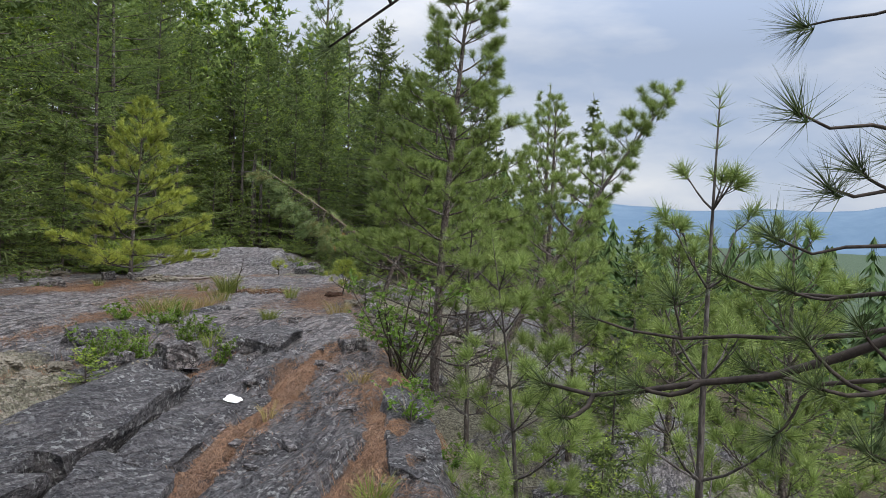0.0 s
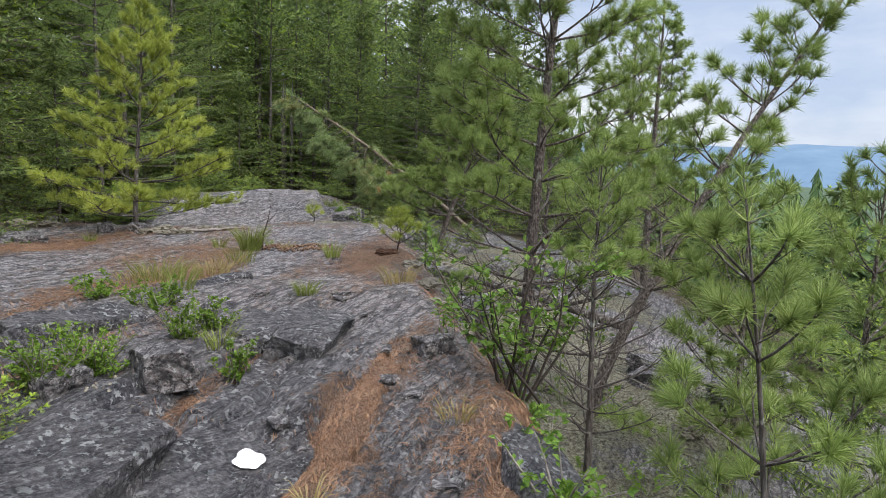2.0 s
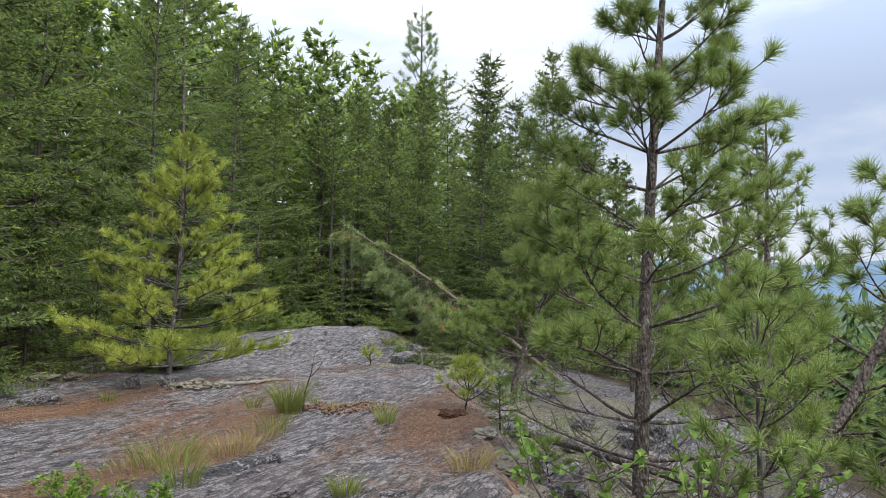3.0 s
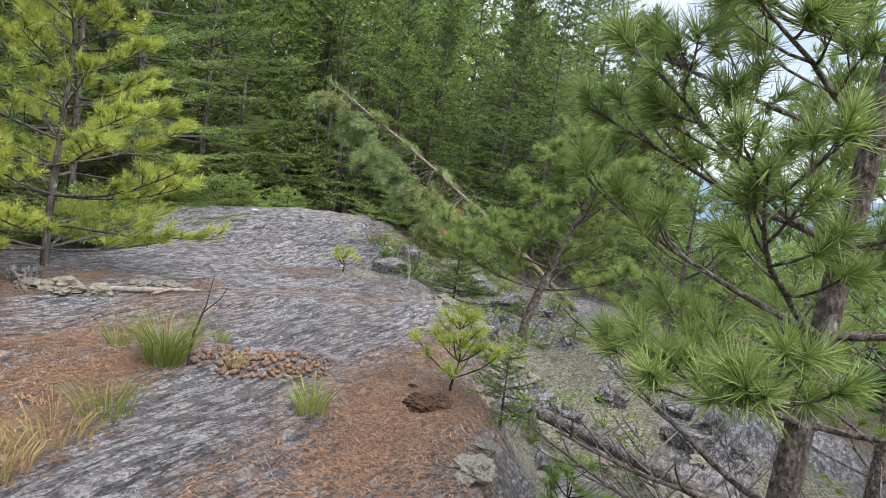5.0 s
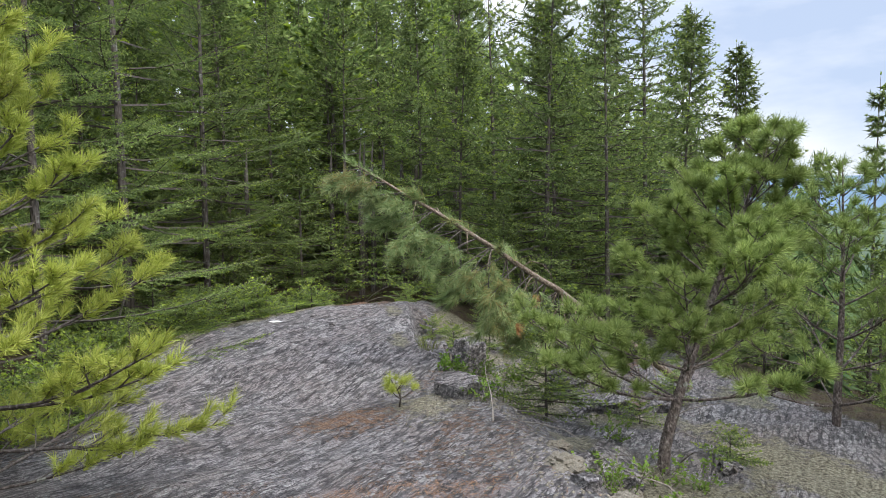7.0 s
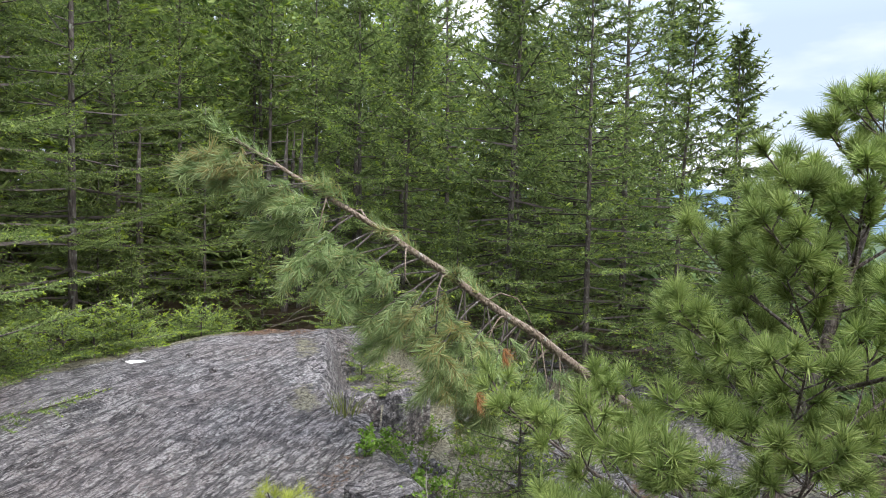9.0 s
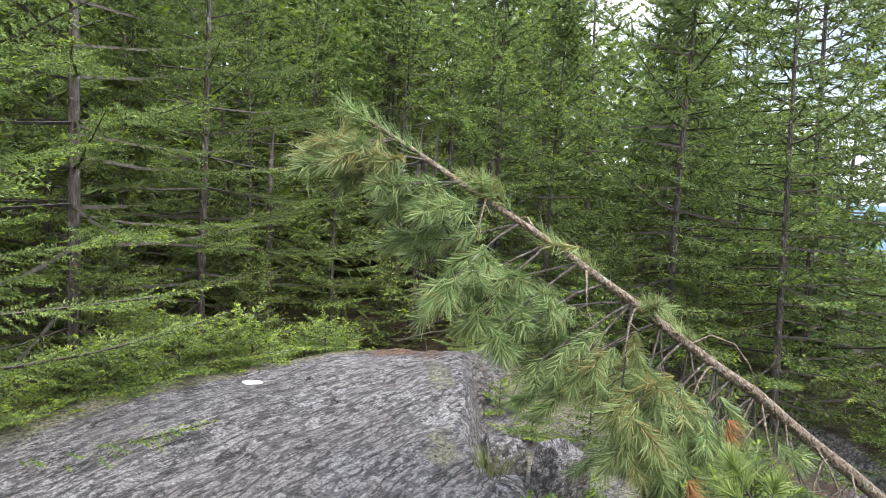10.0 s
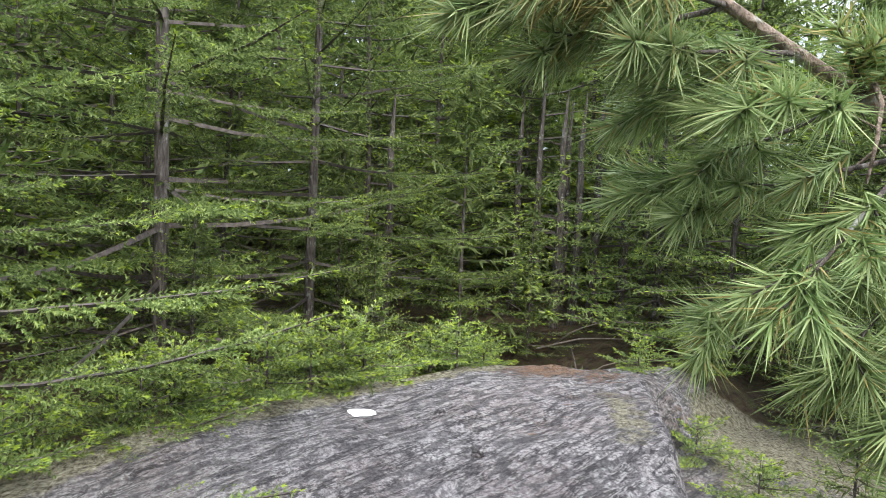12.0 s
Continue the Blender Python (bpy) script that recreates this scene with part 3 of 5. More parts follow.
thin_e = tree_thing("spruce_tree", spruce_meshes("thin_e", 7.5, 0.75, 15, 0.28, 4, 0.10, 0.15, 0.13, new_growth=0.15, width=0.028, node=0.09, splay=SPL), stand(10.4, 16.4, 0, 0.95),
                    "slender spruce standing against the sky", SPRUCES)
far_f = tree_thing("spruce_tree", spruce_meshes("far_f", 11.0, 3.2, 17, 0.42, 4, 0.15, 0.0, 0.24, 5, 0.25, 0.050, 0.13, SPL), stand(-7.0, 12.0),
                   "tall spruce deep in the forest", SPRUCES)
far_g = tree_thing("spruce_tree", spruce_meshes("far_g", 9.0, 3.0, 18, 0.40, 4, 0.15, 0.0, 0.24, 5, 0.3, 0.050, 0.13, SPL), stand(-2.0, 26.5),
                   "spruce deep in the forest", SPRUCES)

# trees whose places are known: template, x, y, turn, size
KNOWN = ((near_a, -2.25, 18.1, 140, 1.35), (near_a, -1.4, 19.6, 250, 1.15), (tall_a, 4.95, 17.4, 80, 0.55), (tall_b, 6.9, 20.0, 120, 0.70), (mid_c, 2.6, 21.3, 150, 0.86),
         (mid_c, 3.7, 23.5, 60, 1.05), (tall_b, 2.9, 24.8, 10, 0.6), (tall_b, 0.9, 24.6, 70, 0.68), (tall_b, 2.1, 25.6, 170, 0.65),
         (tall_a, -0.6, 23.6, 300, 0.68), (mid_c, -1.3, 21.8, 210, 0.9), (small_d, -1.9, 18.0, 120, 0.5), (small_d, -1.2, 20.0, 80, 0.75), (small_d, -0.6, 19.3, 240, 0.45), (small_d, 1.0, 20.9, 140, 0.5), (mid_c, -2.7, 20.2, 90, 0.75), (mid_c, 0.9, 25.5, 290, 0.9), (small_d, -2.5, 13.2, 30, 0.75),
         (tall_a, -5.3, 9.3, 260, 1.0), (tall_b, -5.0, 14.3, 95, 1.0),
         (tall_a, -5.6, 6.2, 330, 0.9), (tall_b, -5.4, 8.2, 45, 1.0), (tall_a, -6.4, 3.6, 100, 0.85), (mid_c, -3.3, 19.6, 170, 1.0),
         (small_d, -3.0, 10.4, 220, 0.8), (thin_e, 7.6, 15.2, 60, 0.62), (thin_e, 8.8, 19.6, 200, 0.85), (mid_c, 5.9, 22.3, 250, 0.95),
         (small_d, 3.6, 18.6, 75, 0.6), (mid_c, 6.3, 17.6, 15, 0.7), (mid_c, 7.8, 18.4, 115, 0.75), (mid_c, 5.4, 21.0, 215, 0.85), (mid_c, 8.6, 21.8, 55, 0.9), (mid_c, 3.2, 20.4, 25, 0.7), (small_d, 6.6, 15.9, 45, 0.8), (small_d, 4.2, 17.9, 5, 0.55), (small_d, 5.6, 16.4, 5, 0.45), (mid_c, 9.8, 19.0, 15, 0.6), (small_d, 2.9, 16.8, 15, 0.33), (small_d, -3.5, 7.6, 15, 0.6), (mid_c, -5.0, 2.6, 15, 0.8))
placed = [(-2.55, 15.4), (-2.25, 18.1), (4.6, 19.3), (0.15, 20.6), (-4.6, 12.6), (-7.0, 12.0), (-2.0, 26.5)]
for src, x, y, turn, size in KNOWN:
    copy_thing(src, stand(x, y, turn, size))
    placed.append((x, y))
# the forest behind and to the west
tries = 0
count = 0
while count < 40 and tries < 4000:
    tries += 1
    x, y = rng.uniform(-11, 9), rng.uniform(1, 33)
    if not (x < -4.4 or y > 21.5) or y > 24 + 14 * rng.random() or (y > 28 and x < -9):
        continue
    if any((x - a) ** 2 + (y - b) ** 2 < 1.55 ** 2 for a, b in placed):
        continue
    back = y > 21
    src = (far_f, far_g)[int(rng.integers(0, 2))]
    size = rng.uniform(0.8, 1.05) * (0.8 if back and x > 1 else 0.95 if back else 1.08)
    turn = rng.uniform(0, 360)
    if x < -6.2 or y > 7:
        copy_thing(src, stand(x, y, turn, size))
    placed.append((x, y))
    count += 1
# young growth between the trunks
for k in range(16):
    if k < 8:
        x, y = rng.uniform(-4.8, -3.4), rng.uniform(3.5, 17)
    else:
        x, y = rng.uniform(-3.2, 6.0), rng.uniform(21.6, 25)
    if k >= 8 and 0.4 < x < 2.4 and y < 23:
        continue
    copy_thing(small_d, stand(x, y, rng.uniform(0, 360), rng.uniform(0.45, 0.9)))
# a few unseen ones added behind the start of the walk, to shape ambient light
for x, y, turn, size in ((-5.2, -2.6, 0, 0.9), (-3.0, -6.0, 90, 0.95), (0.2, -7.6, 30, 1.0), (4.0, -7.0, 70, 0.9), (-7.0, 0.2, 10, 1.0)):
    copy_thing(far_f, stand(x, y, turn, size))
# the depth of the forest, lower towards the valley
deep = tree_thing("spruce_tree", spruce_meshes("deep", 13.0, 3.6, 19, 0.70, 3, 0.44, 0.0, 0.50, 5, 0.2, 0.22, 0.42, SPL)[::2], stand(-9.5, 14.0),
                  "tall dark spruce far inside the forest", SPRUCES, ("trunk", "crown"))
deep_rng = np.random.default_rng(77)
deep_at = []
while len(deep_at) < 130:
    x, y = deep_rng.uniform(-24, 18), deep_rng.uniform(0, 44)
    back = y > 24.5
    if not (x < -8.5 or back) or any((x - a) ** 2 + (y - b) ** 2 < 2.2 ** 2 for a, b in deep_at):
        continue
    az, far = math.degrees(math.atan2(x - 0.6, y - 7.3)), math.hypot(x - 0.6, y - 7.3)
    if az > 33:
        continue
    tall = 2.2 + far * (0.19 if az > 24 else 0.24 if az > 12 else 0.30 if az > 6 else 0.37 if az > -8 else 0.55)
    deep_at.append((x, y))
    copy_thing(deep, stand(x, y, deep_rng.uniform(0, 360), min(tall, 17.0) * deep_rng.uniform(0.82, 1.05) / 13.0))


def pine_limb(rng, p0, d0, L, rise, radius, twigs, twig_len, per, nlen, width, splay=(12, 78), droop=0.0, start=0.45, bare=False, depth=0.05, nodes=3, shoots=2, turn_up=0.5):
    """One limb with its twigs, each ending in shoots that carry a brush of needles: the wood as a soup, and the needles."""
    wood = Soup()
    steps = max(4, int(L / 0.14))
    pts = bend_path(p0, d0, L, steps, rise, rng, 0.07)
    wood.tube(pts, [radius * (1 - 0.75 * i / steps) + 0.0015 for i in range(steps + 1)], 5)
    tuft = [(pts[-1], (pts[-1] - pts[-2]).normalized())]
    for k in range(twigs):
        f = (start * 0.7 + (0.97 - start * 0.7) * (k + rng.random()) / max(twigs, 1)) * steps
        i = min(int(f), steps - 1)
        p = pts[i].lerp(pts[i + 1], f - i)
        t = (pts[i + 1] - pts[i]).normalized()
        sd = t.cross(Vector((0, 0, 1))).normalized() * (1 if k % 2 else -1)
        e = (t * 0.9 + sd * rng.uniform(0.4, 1.0) + Vector((0, 0, rng.normal() * 0.2))).normalized()
        tl = twig_len * rng.uniform(0.5, 1.15) * (1.1 - 0.5 * f / steps)
        q = bend_path(p, e, tl, 4, turn_up, rng, 0.09)
        wood.tube(q, [radius * 0.42 * (1 - 0.7 * i / 4) + 0.001 for i in range(5)], 4)
        tuft.append((q[-1], (q[-1] - q[-2]).normalized()))
        for j in range(0 if bare else shoots):
            a, w = q[2 + j % 2], (q[3] - q[2]).normalized()
            w = (w + Vector((rng.normal() * 0.55, rng.normal() * 0.55, rng.normal() * 0.3 + 0.35 * turn_up))).normalized()
            b = bend_path(a, w, tl * rng.uniform(0.25, 0.5), 2, turn_up * 0.5, rng, 0.08)
            wood.tube(b, [radius * 0.2 + 0.001, radius * 0.15 + 0.001, 0.001], 3)
            tuft.append((b[-1], (b[-1] - b[-2]).normalized()))
    if bare:
        return wood, None
    at = np.array([tuple(p - d * depth * j / nodes) for p, d in tuft for j in range(nodes)])
    way = np.array([tuple(d) for _, d in tuft for j in range(nodes)])
    return wood, needles(rng, at, way, per, nlen, splay, width, droop)


def pine(name, m, label, H, R, seed, bark, leaf, first=0.25, gap=0.38, per_whorl=4, nlen=0.11, per=24, width=0.0042, rise=0.5, twigs=4,
         twig_len=0.32, lean=(0, 0), r0=None, slope=(0.15, 0.75), group="", droop=0.0, dead=0.0, sides=9, splay=(12, 78), power=0.75, category="pine", depth=0.05, nodes=3, shoots=2, start=0.45):
    """A pine with a trunk and limbs that are parts, each limb with its needles."""
    rng = np.random.default_rng(seed)
    ob = thing(name, m, label, category, group)
    n = 14
    r0 = r0 or 0.012 * H + 0.012

    def axis(u):
        return Vector((lean[0] * u ** 1.3 + 0.02 * math.sin(5 * u + seed), lean[1] * u ** 1.3 + 0.02 * math.cos(4 * u + seed), H * u))

    wood = Soup()
    wood.tube([axis(k / n) - Vector((0, 0, 0.2 if k == 0 else 0)) for k in range(n + 1)], [r0 * (1 - 0.9 * k / n) for k in range(n + 1)], sides)
    part("trunk", wood.mesh(name + "_trunk", [bark], True), ob)
    z = first
    while z < H * 0.97:
        u = z / H
        a0 = rng.uniform(0, 6.28)
        k = per_whorl if u < 0.9 else 3
        for b in range(k):
            a = a0 + 6.283 * b / k + rng.normal() * 0.3
            L = R * max(1 - u, 0.05) ** power * rng.uniform(0.65, 1.15) + 0.08
            sl = slope[0] + (slope[1] - slope[0]) * u + rng.normal() * 0.08
            w, tri = pine_limb(rng, axis(u), (math.cos(a), math.sin(a), sl), L, rise, 0.003 + 0.008 * L * (r0 / 0.05) ** 0.5, max(1, int(twigs * L / max(R, 0.3) + 0.5)),
                               twig_len * (0.5 + 0.5 * L / max(R, 0.3)), per, nlen, width, splay, droop, start, u < dead, depth, nodes, shoots)
            limb = part("limb", w.mesh(name + "_limb", [bark], True), ob)
            if tri is not None:
                part("needles", tri_mesh(name + "_needles", tri, [leaf]), limb)
        z += gap * rng.uniform(0.75, 1.2)
    top = needles(rng, np.array([tuple(axis(u)) for u in (0.93, 0.96, 0.985, 1.0)]), np.array([(0, 0, 1.0)] * 4), per, nlen, splay, width)
    part("leader", tri_mesh(name + "_leader", top, [leaf]), ob)
    return ob


# the large pine beside the path
pine("pine_tree", pose(2.58, 7.75, ground_at(2.58, 7.75)), "tall pine with flaky grey-brown trunk and long tufted needles", 6.0, 1.3, 41, M_BARK_PINE, M_PINE,
     first=0.45, gap=0.31, per_whorl=5, nlen=0.12, per=22, width=0.0048, r0=0.066, lean=(0.30, -0.1), dead=0.25, twigs=10, twig_len=0.42, shoots=3, rise=0.30, slope=(-0.10, 0.65), start=0.55)
# the young yellow-green white pine
pine("young_pine", pose(-1.25, 11.6, ground_at(-1.25, 11.6)), "young yellow-green white pine with soft layered branches on the ledge", 2.75, 1.35, 42, M_BARK, M_PINE_YELLOW,
     first=0.14, gap=0.235, per_whorl=5, nlen=0.085, per=13, width=0.0046, r0=0.036, lean=(0.12, 0), twigs=13, twig_len=0.34, rise=0.25, slope=(-0.04, 0.8), splay=(14, 58), power=0.8, depth=0.10, nodes=4, shoots=3)
# the slender pine on the drop beside the blazed slab
pine("slender_pine", pose(1.84, 3.86, ground_at(1.84, 3.86)), "slender young pine with thin dark stem below the ledge", 2.55, 0.75, 43, M_BARK, M_PINE,
     first=0.6, gap=0.34, per_whorl=4, nlen=0.115, per=22, width=0.004, r0=0.022, lean=(-0.25, 0.15), twigs=4, twig_len=0.3)
# a taller sapling close to the start
pine("slender_pine", pose(1.96, 2.38, ground_at(1.96, 2.38)), "tall slender pine sapling with tufted tips against the sky", 3.45, 0.75, 46, M_BARK, M_PINE,
     first=0.5, gap=0.42, per_whorl=4, nlen=0.10, per=22, width=0.0038, r0=0.03, lean=(0.05, 0.05), twigs=3, twig_len=0.25, rise=0.7, shoots=1)
# a thin half-dead pine
pine("thin_pine", pose(2.35, 6.15, ground_at(2.35, 6.15)), "thin half-dead pine with bare lichened twigs", 2.5, 0.7, 52, M_BARK, M_PINE, first=0.4, gap=0.2, per_whorl=4,
     nlen=0.10, per=14, width=0.0045, r0=0.03, twigs=5, twig_len=0.3, dead=0.5)
# a pine that leans over the drop
pine("leaning_pine", pose(2.85, 6.95, ground_at(2.85, 6.95)), "pine leaning out over the slope with tufted limbs", 4.1, 0.95, 44, M_BARK_PINE, M_PINE, first=1.1, gap=0.28,
     per_whorl=4, nlen=0.125, per=22, width=0.0055, r0=0.055, lean=(2.7, 0.05), twigs=7, twig_len=0.38, dead=0.4)
# the leaning pine in front of the fallen one
pine("leaning_pine", pose(3.2, 12.4, ground_at(3.2, 12.4)), "bushy green pine with dark leaning trunk and round needle tufts", 2.7, 1.3, 62, M_BARK_PINE, M_PINE, first=0.55, gap=0.21,
     per_whorl=5, nlen=0.10, per=26, width=0.0062, r0=0.05, lean=(1.1, 0.2), twigs=12, shoots=3, twig_len=0.38, slope=(0.0, 0.7), dead=0.12)


def start_pine():
    """The pine beside the first steps: its dark limbs reach across the view."""
    rng = np.random.default_rng(45)
    foot = Vector((1.42, 0.75, ground_at(1.42, 0.75)))
    ob = thing("pine_tree", Matrix.Translation(foot), "near pine with dark crooked limbs and spiky needle tufts", "pine")
    wood = Soup()
    wood.tube([Vector((0.02 * math.sin(k), 0.02 * math.cos(k), -0.15 + 0.5 * k)) for k in range(9)], [0.055 - 0.005 * k for k in range(9)], 9)
    part("trunk", wood.mesh("start_trunk", [M_BARK_PINE], True), ob)
    # end of each limb, height of its root on the trunk, sag, thickness, side shoots
    for end, root, sag, thick, at in (((0.63, 1.56, 1.01), 1.45, -0.10, 0.015, (5, 7)), ((0.78, 1.57, 1.19), 1.40, -0.09, 0.009, (6,)), ((0.99, 1.30, 1.34), 1.42, -0.05, 0.009, (5,)),
                                      ((0.83, 0.95, 1.69), 1.62, 0.04, 0.008, ()), ((0.88, 0.91, 1.54), 1.52, 0.03, 0.009, (6,)), ((0.89, 1.05, 1.44), 1.50, -0.02, 0.008, ()),
                                      ((0.93, 0.96, 1.13), 1.42, -0.10, 0.011, (4, 6)), ((0.89, 0.81, 1.05), 1.20, -0.06, 0.009, (5,)), ((1.05, 1.25, 1.10), 1.36, -0.08, 0.010, (4, 6)),
                                      ((1.02, 0.88, 1.62), 1.60, 0.05, 0.008, (5,)), ((1.00, 1.10, 1.92), 1.95, 0.05, 0.007, ()), ((0.66, 1.00, 2.02), 2.10, 0.1, 0.007, ()),
                                      ((0.09, 2.07, 1.98), 2.75, 0.12, 0.012, (7,)), ((1.9, 0.2, 1.6), 1.5, 0.1, 0.011, (4, 6)), ((2.0, 1.2, 1.9), 1.8, 0.1, 0.011, (4, 6)), ((0.9, -0.2, 2.3), 2.0, 0.1, 0.011, (4, 6))):
        a, b = Vector((0, 0, root - foot.z)), Vector(end) - foot
        pts = [a.lerp(b, k / 8) + Vector((rng.normal() * 0.012, rng.normal() * 0.012, sag * math.sin(math.pi * k / 8) + rng.normal() * 0.008)) * (k not in (0, 8)) for k in range(9)]
        pts[8].z += 0.02
        w = Soup()
        w.tube(pts, [thick * (1 - 0.085 * k) for k in range(9)], 6)
        tuft = [(pts[-1], (pts[-1] - pts[-2]).normalized() + Vector((0, 0, 0.5)))]
        for k in at:
            e = ((b - a).normalized() + Vector((rng.normal() * 0.6, rng.normal() * 0.6, rng.normal() * 0.5 - 0.1))).normalized()
            q = bend_path(pts[k], e, rng.uniform(0.10, 0.2), 4, 1.0, rng, 0.14)
            w.tube(q, [thick * 0.5, thick * 0.45, thick * 0.4, thick * 0.36, thick * 0.32], 5)
            tuft.append((q[-1], (q[-1] - q[-2]).normalized()))
        limb = part("limb", w.mesh("start_limb", [M_DARKTWIG], True), ob)
        nodes = [(p - d * 0.012 * j, d) for p, d in tuft for j in range(3)]
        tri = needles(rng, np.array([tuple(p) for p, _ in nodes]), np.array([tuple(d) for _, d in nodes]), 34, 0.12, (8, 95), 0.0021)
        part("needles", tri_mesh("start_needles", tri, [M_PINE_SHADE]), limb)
    return ob


start_pine()
SIDE = "pines on the slope"
for k, (x, y, H, R, sd) in enumerate(((3.5, 6.0, 2.3, 0.95, 51), (5.4, 9.9, 4.2, 1.3, 54), (5.0, 6.2, 2.6, 1.2, 55),
                                      (5.6, 13.4, 2.6, 1.2, 56), (4.2, 3.9, 2.9, 1.1, 57), (6.8, 12.6, 4.8, 1.4, 58))):
    pine("pine_tree", pose(x, y, ground_at(x, y)), "young green pine with tufted needles on the slope beside the ledge", H, R, sd, M_BARK_PINE, M_PINE, first=0.2, gap=0.30,
         per_whorl=4, nlen=0.12, per=14, width=0.007, twigs=8, twig_len=0.42, group=SIDE)


def leaning_trunk_pine():
    """The half-fallen white pine across the slope, its boughs swept towards the tip and hanging beside the knoll."""
    rng = np.random.default_rng(61)
    foot, tip = Vector((5.22, 15.2, -0.42)), Vector((0.98, 14.17, 2.46))
    ob = thing("fallen_pine", Matrix.Translation(foot), "half-fallen white pine with bare snapped trunk and hanging blue-green needles", "pine")
    run = tip - foot
    d = run.normalized()

    def at(u):
        return run * u + Vector((0, -0.20 * math.sin(math.pi * u), 0.10 * math.sin(math.pi * u)))

    wood = Soup()
    n = 18
    wood.tube([at(k / n) + Vector((0, 0, rng.normal() * 0.006)) for k in range(n + 1)], [0.052 * (1 - 0.80 * k / n) for k in range(n + 1)], 9)
    part("trunk", wood.mesh("fallen_trunk", [M_BARK_PALE], True), ob)
    # bare limbs that arch over and hang from the trunk
    for u in (0.2, 0.26, 0.3, 0.34, 0.37, 0.4, 0.42, 0.45, 0.47, 0.49, 0.5, 0.52, 0.56, 0.6, 0.67, 0.74, 0.8, 0.86):
        up = 1.3 if u > 0.55 or rng.random() < 0.4 else -0.7
        w, _ = pine_limb(rng, at(u), (rng.normal() * 0.3 - 0.2, rng.normal() * 0.5 - 0.2, up), rng.uniform(0.35, 0.7) * (0.75 if u > 0.55 else 1.0), -3.4 if up > 0 else -0.5, 0.006, 1, 0.2, 1, 0.1, 0.004, bare=True)
        part("bare_limb", w.mesh("bare_limb", [M_BARK_PALE], True), ob)
    # needled boughs: towards the tip high up, hanging lower down
    def bough(u, e, reach, twigs, twig_len, straw):
        w, tri = pine_limb(rng, at(u), e, reach, -0.25, 0.006, twigs, twig_len, 17, 0.13, 0.0056, (16, 50), 0.10, 0.4, False, 0.17, 5, 1, -0.05)
        limb = part("limb", w.mesh("fallen_limb", [M_BARK], True), ob)
        part("needles", tri_mesh("fallen_needles", tri, [M_PINE_BLUE, M_PINE_STRAW], np.where(rng.random(len(tri)) < straw, 1, 0)), limb)

    u = 0.50
    while u < 0.97:
        v = (u - 0.5) / 0.5
        for side in (-1, 1):
            e = d * (0.75 + 0.3 * v) + Vector((0.1, -1.0, 0)) * side * rng.uniform(0.05, 0.45) + Vector((-0.15, 0, -0.95 + 0.35 * v + rng.normal() * 0.2))
            bough(u, e, (0.34 + 0.60 * (1 - v)) * rng.uniform(0.7, 1.15), 5, 0.15 + 0.18 * (1 - v), 0.45 if rng.random() < 0.15 else 0.06)
        if rng.random() < 0.5:
            bough(u, d * 0.9 + Vector((0.1, rng.normal() * 0.3, 0.25)), 0.22, 1, 0.15, 0.25)
        u += 0.036
    # the lower mass that hangs beside the small spruce
    for u in (0.46, 0.5, 0.53, 0.56, 0.6, 0.64, 0.68):
        for k in range(2):
            bough(u, d * rng.uniform(0.0, 0.7) + Vector((rng.normal() * 0.2, rng.uniform(-0.35, 0.2), -1.0)), rng.uniform(0.45, 0.8), 6, 0.30, 0.05)
    lead = needles(rng, np.array([tuple(at(v)) for v in np.linspace(0.94, 1.02, 8)]), np.array([tuple(d + Vector((0, 0, 0.3)))] * 8), 26, 0.135, (14, 45), 0.0042)
    part("leader", tri_mesh("fallen_leader", lead, [M_PINE_BLUE]), ob)
    # browned tufts
    for p in ((2.44, 13.80, 0.86), (2.62, 13.84, 1.12)):
        q = Vector(p) - foot
        tri = needles(rng, np.array([tuple(q + Vector((0, 0, 0.02 * j))) for j in range(4)]), np.array([(0.4, -0.4, -0.6)] * 4), 26, 0.11, (10, 60), 0.004)
        part("brown_tuft", tri_mesh("brown_tuft", tri, [M_PINE_DEAD]), ob, "browned dead needles")
    return ob


leaning_trunk_pine()

# small spruce in front of the fallen pine, and other seedlings
tree_thing("small_spruce", spruce_meshes("small_spruce", 1.1, 0.55, 71, 0.075, 8, 0.032, 0.0, 0.05, new_growth=0.6, width=0.009, node=0.036), stand(2.70, 13.72),
           "small bushy green spruce below the fallen pine", "")
seedling = tree_thing("spruce_seedling", spruce_meshes("seedling", 0.34, 0.24, 72, 0.04, 12, 0.024, 0.0, 0.03, new_growth=0.7, width=0.006), stand(-0.99, 5.1),
                      "bright green spruce seedling in a rock crack", "")
tree_thing("small_spruce", spruce_meshes("low_spruce", 0.5, 0.36, 73, 0.05, 12, 0.026, 0.0, 0.04, new_growth=0.3, width=0.006), stand(2.05, 9.35),
           "low dark spruce bush at the ledge edge", "")
low = tree_thing("low_spruce", spruce_meshes("bough", 0.42, 0.42, 75, 0.075, 7, 0.034, 0.0, 0.045, new_growth=0.7, width=0.0105, node=0.032, splay=(22, 65)), stand(-1.5, 13.6),
                 "low spreading spruce with bright green tips beside the knoll", "low spruces beside the knoll")
for k in range(36):
    y = 13.0 + 5.6 * (k + rng.random()) / 36
    x = (-1.45 if y < 15.3 else -1.2 + 0.78 * (y - 15.6)) - 0.75 * rng.random()
    copy_thing(low, stand(x, y, rng.uniform(0, 360), rng.uniform(0.8, 1.35)))
